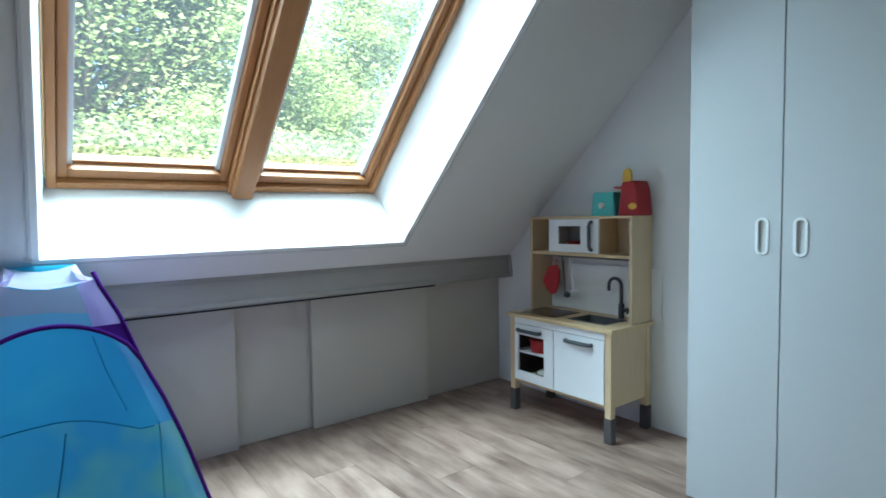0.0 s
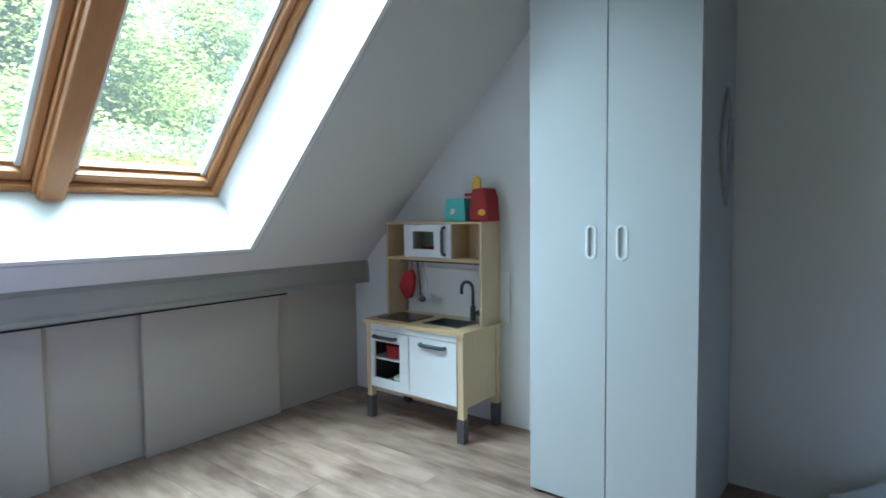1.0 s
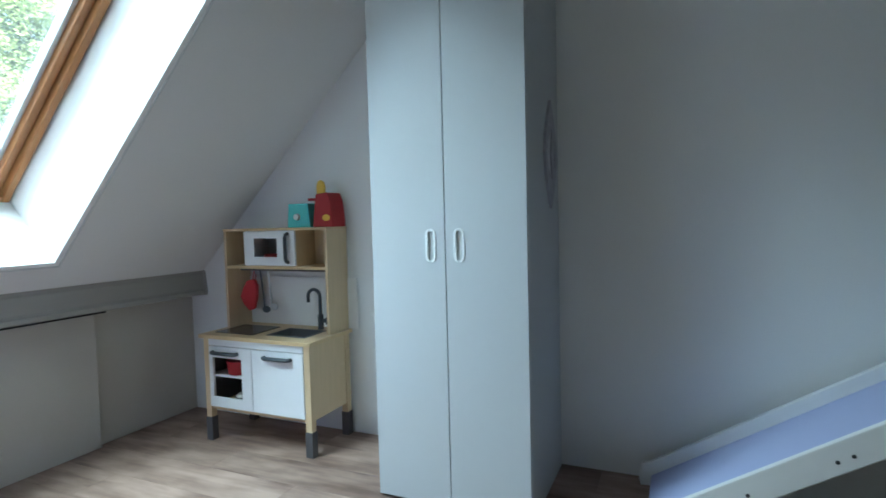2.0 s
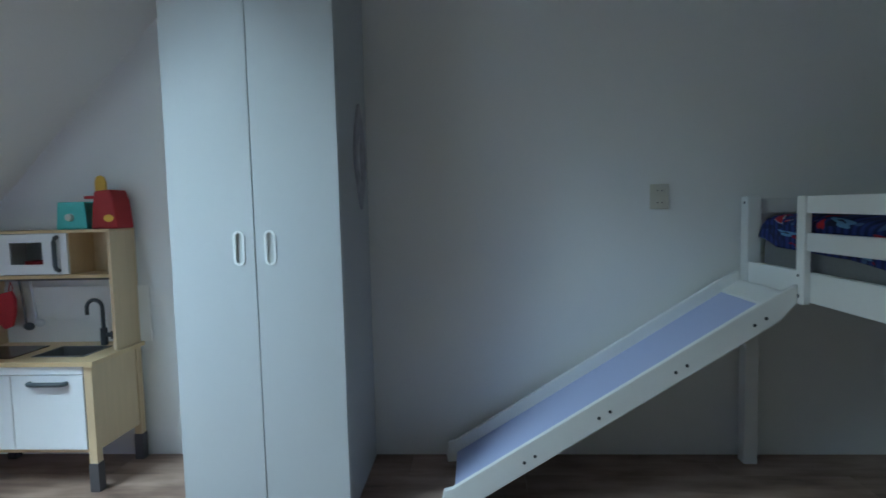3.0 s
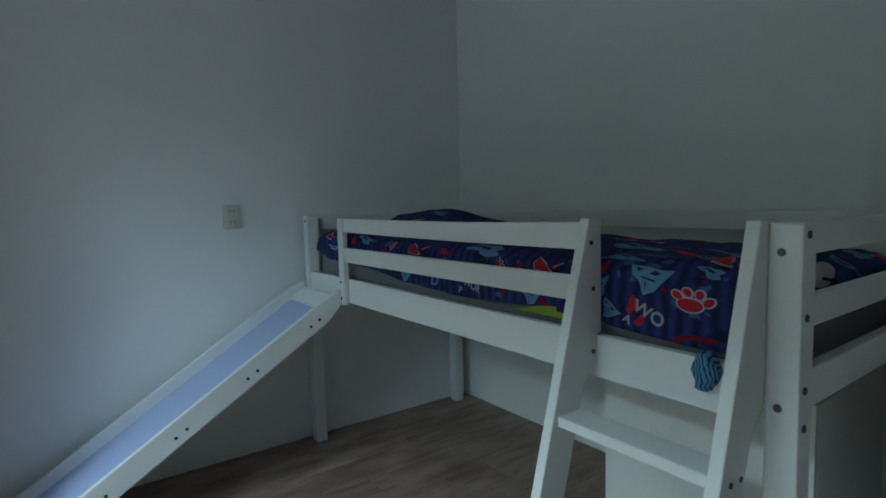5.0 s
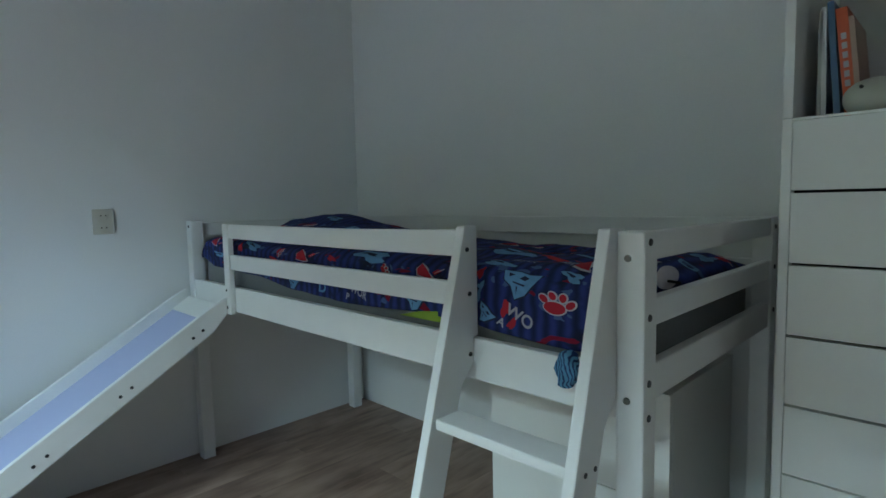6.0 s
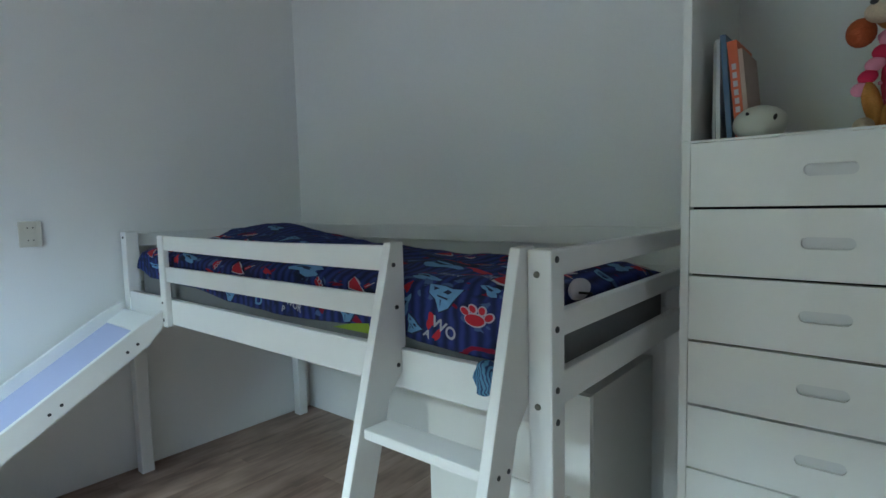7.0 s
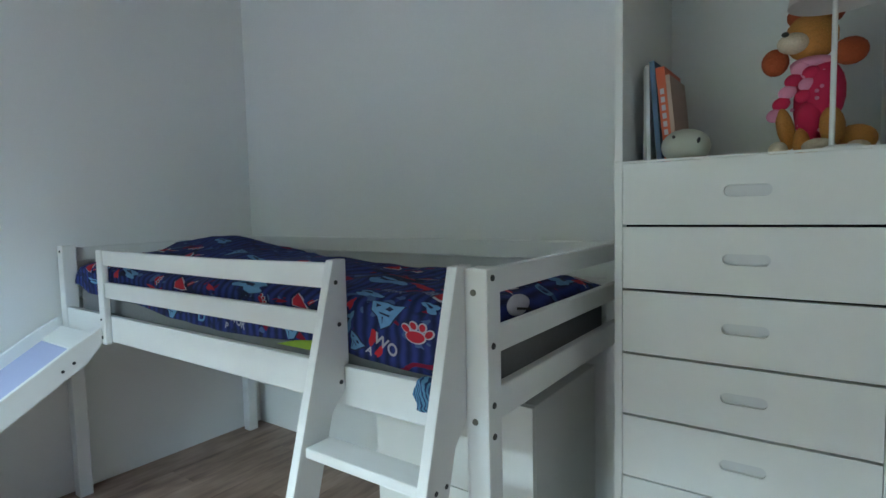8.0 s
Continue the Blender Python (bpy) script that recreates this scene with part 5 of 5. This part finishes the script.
for i in range(3):
    blobs((DXc + 0.004 + 0.007 * i, -1.592, NZ + 0.195 - 0.026 * i), 0.018, 0.010, 0.015, 3 if i % 2 == 0 else 4, Matrix.Rotation(0.3, 4, "Y"))
rnd = random.Random(5)
for i in range(22):
    a, h = rnd.uniform(0.2, 2.9), rnd.uniform(0.04, 0.20)
    k = math.sqrt(max(0.05, 1 - ((h - 0.125) / 0.105) ** 2))
    blobs((DXc - 0.005 + 0.047 * k * math.cos(a), -1.620 + 0.047 * k * math.sin(a), NZ + h), 0.0045, 0.0025, 0.0045, 4)
single("plush_doll", bm, [PLUSH, PLUSH_PALE, PLUSH_RUST, DRESS, SCARF, BLACK], (DXc, -1.65, NZ), "orange plush doll in a crimson dress sitting in the niche", "plush toy", smooth=True)

LX = -0.262
lamp = thing("table_lamp", (LX, -1.50, NZ), "white table lamp with a slim stem, switched off", "table lamp")
LAMP_WHITE = material("white_lamp_metal", (0.74, 0.75, 0.73), 0.4, grain=0.01)
bm = rod((LX - 0.022, -1.52, NZ + 0.0005), (LX - 0.022, -1.52, NZ + 0.010), 0.048, 0.046, 36)
add_rod(bm, (LX - 0.022, -1.52, NZ + 0.010), (LX - 0.022, -1.52, NZ + 0.016), 0.044, 0.030, 36)
part("base", bm, LAMP_WHITE, lamp)
part("stem", rod((LX, -1.50, NZ + 0.016), (LX, -1.50, NZ + 0.40), 0.0055), LAMP_WHITE, lamp)
shade = bmesh.new()
for k in range(40):
    a0, a1 = k * math.tau / 40, (k + 1) * math.tau / 40
    q = [Vector((LX + r * math.cos(a), -1.50 + r * math.sin(a), NZ + z)) for a, r, z in ((a0, 0.088, 0.318), (a1, 0.088, 0.318), (a1, 0.060, 0.46), (a0, 0.060, 0.46))]
    shade.faces.new([shade.verts.new(p) for p in q])
bmesh.ops.remove_doubles(shade, verts=shade.verts, dist=0.0001)
sh = part("shade", shade, fabric("white_shade_cloth", (0.74, 0.73, 0.70), 0.3), lamp, "white cloth shade", True)
sm = sh.modifiers.new("thickness", "SOLIDIFY")
sm.thickness = 0.002
for a in (0, 2.094, 4.189):
    part("spoke", rod((LX, -1.50, NZ + 0.34), (LX + 0.084 * math.cos(a), -1.50 + 0.084 * math.sin(a), NZ + 0.34), 0.0015, seg=6), LAMP_WHITE, lamp)

# ---- pop-up play tent ----
TC, TY0, TY1 = 0.115, 1.80, 2.60
tent = thing("play_tent", (TC, 2.2, 0), "blue pop-up play tent with purple piping and white net", "play tent")


def half_width(z):
    return float(np.interp(z, (0.0, 0.265, 0.448, 0.578, 0.683, 0.817, 0.921), (0.418, 0.343, 0.288, 0.241, 0.194, 0.148, 0.096)))


def tent_front(s, z, lift=0.0):
    bulge = 0.035 * (1 - s * s) * math.sin(min(1.0, z / 0.9) * math.pi)
    return Vector((TC + s * half_width(z), TY0 - bulge - lift + 0.10 * z * z, z))


def sheet(low, high, s0=-1.0, s1=1.0, ns=24, nz=10, lift=0.0):
    bm = bmesh.new()
    grid = []
    for i in range(ns + 1):
        s = s0 + (s1 - s0) * i / ns
        a, b = low(s), high(s)
        grid.append([bm.verts.new(tent_front(s, a + (b - a) * j / nz, lift)) for j in range(nz + 1)])
    for i in range(ns):
        for j in range(nz):
            bm.faces.new((grid[i][j], grid[i + 1][j], grid[i + 1][j + 1], grid[i][j + 1]))
    return bm


def arch(s):
    return 0.69 + 0.112 * math.sqrt(max(0.0, 1 - s * s))


def seam(s):
    return 0.512 + 0.062 * math.cos(min(1.57, s * 2.3 if s > 0 else -s * 1.2))


def ridge(s):
    return 0.912 - 0.020 * (1 - s * s)


front = part("front_panel", sheet(seam, arch), TENT_BLUE, tent, "plain sky blue upper front", True)
part("printed_panel", sheet(lambda s: 0.0, seam, nz=14), TENT_PRINT, tent, "printed teal lower front", True)
def net_edge(s):
    return max(arch(s) + 0.002, 0.836 - 0.02 * max(0.0, s))


part("band_panel", sheet(arch, net_edge, -1.0, 0.55, nz=3), TENT_BAND, tent, "pale blue band under the net", True)
part("net_panel", sheet(net_edge, ridge, -1.0, 0.55), TENT_MESH, tent, "white see-through net", True)
part("lilac_panel", sheet(lambda s: max(arch(s), 0.790), ridge, 0.551, 1.0, 8), TENT_LILAC, tent, "lilac upper corner", True)
part("purple_corner", sheet(arch, lambda s: max(arch(s), 0.790), 0.551, 1.0, 8), TENT_PURPLE, tent, "purple corner patch", True)
part("piping", tube([tent_front(s, arch(s), 0.004) for s in [-1 + i / 16 for i in range(33)]], 0.0058, 8), TENT_PURPLE, tent, "purple arch piping", True)
for s in (-1, 1):
    part("piping", tube([tent_front(s, 0.93 * i / 24) for i in range(25)], 0.0055, 8), TENT_PURPLE, tent, "purple edge piping", True)
part("seam", tube([tent_front(s, seam(s), 0.003) for s in [-0.98 + i * 0.0613 for i in range(30)]], 0.0020, 6), TENT_SEAM, tent, "", True)
part("seam", tube([tent_front(0.224 / half_width(0.52 - 0.02 * i), 0.52 - 0.02 * i, 0.003) for i in range(26)], 0.0014, 6), TENT_SEAM, tent, "", True)
part("seam", tube([tent_front(0.06 - 0.012 * i, 0.545 - 0.02 * i, 0.003) for i in range(12)], 0.0018, 6), TENT_SEAM, tent, "", True)
part("seam", tube([tent_front(0.52 + 0.008 * i, 0.765 - 0.018 * i, 0.002) for i in range(12)], 0.0010, 6), TENT_SEAM, tent, "", True)


def tent_side(sgn):
    bm = bmesh.new()
    grid = [[bm.verts.new((TC + sgn * (half_width(z) - 0.03 * math.sin(j / 10 * math.pi) * (z / 0.9)), TY0 + 0.10 * z * z + (TY1 - TY0 - 0.2 * z * z) * j / 10, z)) for j in range(11)] for z in [0.912 * i / 16 for i in range(17)]]
    for a, b in zip(grid, grid[1:]):
        for j in range(10):
            bm.faces.new((a[j], a[j + 1], b[j + 1], b[j]))
    return bm


part("side_panel", tent_side(1), TENT_LILAC, tent, "", True)
part("side_panel", tent_side(-1), TENT_LILAC, tent, "", True)
bm = bmesh.new()
grid = [[bm.verts.new((TC + s * half_width(z), TY1 - 0.10 * z * z, z)) for s in (-1, -0.5, 0, 0.5, 1)] for z in [0.912 * i / 16 for i in range(17)]]
for a, b in zip(grid, grid[1:]):
    for j in range(4):
        bm.faces.new((a[j], a[j + 1], b[j + 1], b[j]))
part("back_panel", bm, TENT_BLUE, tent, "", True)
bm = bmesh.new()
grid = [[bm.verts.new((TC + s * 0.097, TY0 + 0.083 + (TY1 - TY0 - 0.166) * j / 8, 0.912 - 0.02 * (1 - s * s) - 0.02 * math.sin(j / 8 * math.pi))) for s in (-1, -0.5, 0, 0.5, 1)] for j in range(9)]
for a, b in zip(grid, grid[1:]):
    for j in range(4):
        bm.faces.new((a[j], a[j + 1], b[j + 1], b[j]))
part("top_panel", bm, TENT_MESH, tent, "white net top", True)

# ---- outside ----
structure("ground", box(-400, 400, -400, 400, -5.8, -5.5), GRASS, "green lawn and gardens below the house", "ground")


def tree(base, height, spread, crown_low, leaves, seed, leaf=0.135):
    """Tapered trunk, limbs, and a crown of leaf clumps round the limb ends."""
    rnd = np.random.RandomState(seed)
    b = Vector(base)
    t = thing("tree", b, "broad leaved tree in full summer leaf", "tree", "trees outside")
    bm = bmesh.new()
    add_tube(bm, [b + Vector((0.15 * math.sin(i * 0.9 + seed), 0.12 * math.cos(i * 1.3), height * 0.9 * i / 7)) for i in range(8)], [0.26 * (1 - i / 8.5) + 0.02 for i in range(8)], 8)
    ends = []
    for i in range(44):
        a = rnd.uniform(0, math.tau)
        h0 = crown_low + (height * 0.8 - crown_low) * rnd.uniform(0, 1)
        k = math.sin(min(1.0, (h0 - crown_low) / (height - crown_low) * 0.8 + 0.25) * math.pi) ** 0.5
        r = spread * k * rnd.uniform(0.75, 1.0)
        p0 = b + Vector((0, 0, h0 * 0.85))
        p2 = b + Vector((r * math.cos(a), r * math.sin(a), min(height, h0 + r * 0.45)))
        p1 = (p0 + p2) / 2 + Vector((0, 0, 0.3))
        add_tube(bm, [p0, p1, p2], [0.07, 0.045, 0.015], 5)
        ends += [p2, p1.lerp(p2, 0.8)]
    for i in range(12):
        ends.append(b + Vector((rnd.uniform(-0.4, 0.4) * spread, rnd.uniform(-0.4, 0.4) * spread, height * rnd.uniform(0.85, 1.02))))
    for i in range(70):
        a, q, h = rnd.uniform(0, math.tau), math.sqrt(rnd.uniform(0, 1)), rnd.uniform(0, 1)
        w = spread * 0.92 * q * math.sin(min(1.0, h * 0.8 + 0.22) * math.pi) ** 0.5
        ends.append(b + Vector((w * math.cos(a), w * math.sin(a), crown_low + (height - crown_low) * h)))
    part("trunk", bm, BARK, t)
    e = np.array([tuple(p) for p in ends])
    which = rnd.randint(0, len(e), leaves // 300)
    clump = e[which] + rnd.normal(0, 0.30, (len(which), 3))
    c = np.repeat(clump, 300, axis=0)
    c = c + rnd.normal(0, 1, c.shape) * np.array([0.44, 0.44, 0.26]) * np.repeat(rnd.uniform(0.7, 1.3, (len(which), 1)), 300, axis=0)
    u = rnd.normal(0, 1, c.shape)
    u[:, 2] *= 0.35
    u /= np.linalg.norm(u, axis=1)[:, None]
    w = np.cross(u, rnd.normal(0, 0.38, c.shape) + np.array([-0.15, -0.80, 0.75]))
    w /= np.linalg.norm(w, axis=1)[:, None]
    sz = (leaf * rnd.uniform(0.5, 1.1, len(c)))[:, None]
    v = np.stack([c - u * sz * 0.5, c + w * sz * 0.28, c + u * sz * 0.5, c - w * sz * 0.28], 1).reshape(-1, 3) - np.array(tuple(b))
    me = bpy.data.meshes.new("crown")
    me.from_pydata(v.tolist(), [], np.arange(len(v)).reshape(-1, 4).tolist())
    me.materials.append(LEAF)
    ob = new("crown", me)
    ob.parent = t
    return t


tree((1.2, 13.0, -5.5), 15.0, 4.2, 5.0, 180000, 1)
tree((4.6, 17.0, -5.5), 13.2, 3.6, 5.0, 72000, 2)
tree((11.2, 14.5, -5.5), 14.0, 4.6, 5.0, 96000, 3)
tree((-3.5, 16.0, -5.5), 14.0, 4.5, 5.0, 60000, 4)
tree((-0.6, 16.5, -5.5), 15.5, 4.4, 5.0, 150000, 9)
tree((6.8, 12.5, -5.5), 9.2, 2.8, 4.0, 84000, 5, 0.12)
tree((9.0, 15.8, -5.5), 13.6, 3.6, 5.0, 90000, 12)
tree((16.5, 16.0, -5.5), 13.0, 4.2, 5.0, 24000, 6)
tree((2.5, 10.0, -5.5), 8.0, 2.4, 4.0, 78000, 7, 0.105)

# ---- floor planks ----
floor = bpy.data.objects["floor"]
PW, PL = 0.192, 1.285
rnd = random.Random(11)


def plank_mesh(length):
    bm = bmesh.new()
    add_box(bm, 0.0004, PW - 0.0004, 0.0004, length - 0.0004, -0.012, 0.0)
    top = [ed for ed in bm.edges if all(v.co.z > -0.001 for v in ed.verts)]
    bmesh.ops.bevel(bm, geom=top, offset=0.0005, segments=1, affect="EDGES")
    me = bpy.data.meshes.new("plank")
    bm.to_mesh(me)
    bm.free()
    me.materials.append(PLANK)
    return me


lengths = {}
cols = int((GX - LEFT_X) / PW) + 1
for i in range(cols):
    x = GX - (i + 1) * PW
    y = BACK_Y - PL * ((i * 0.37 + 0.13) % 1.0)
    while y < KNEE_Y + 0.03:
        y0, y1 = max(y, BACK_Y + 0.003), min(y + PL, KNEE_Y + 0.05)
        size = round(y1 - y0, 3)
        if size > 0.02:
            if size not in lengths:
                lengths[size] = plank_mesh(size)
            pl = new("plank", lengths[size])
            pl.location = (x, y0, 0.0)
            pl.parent = floor
        y += PL
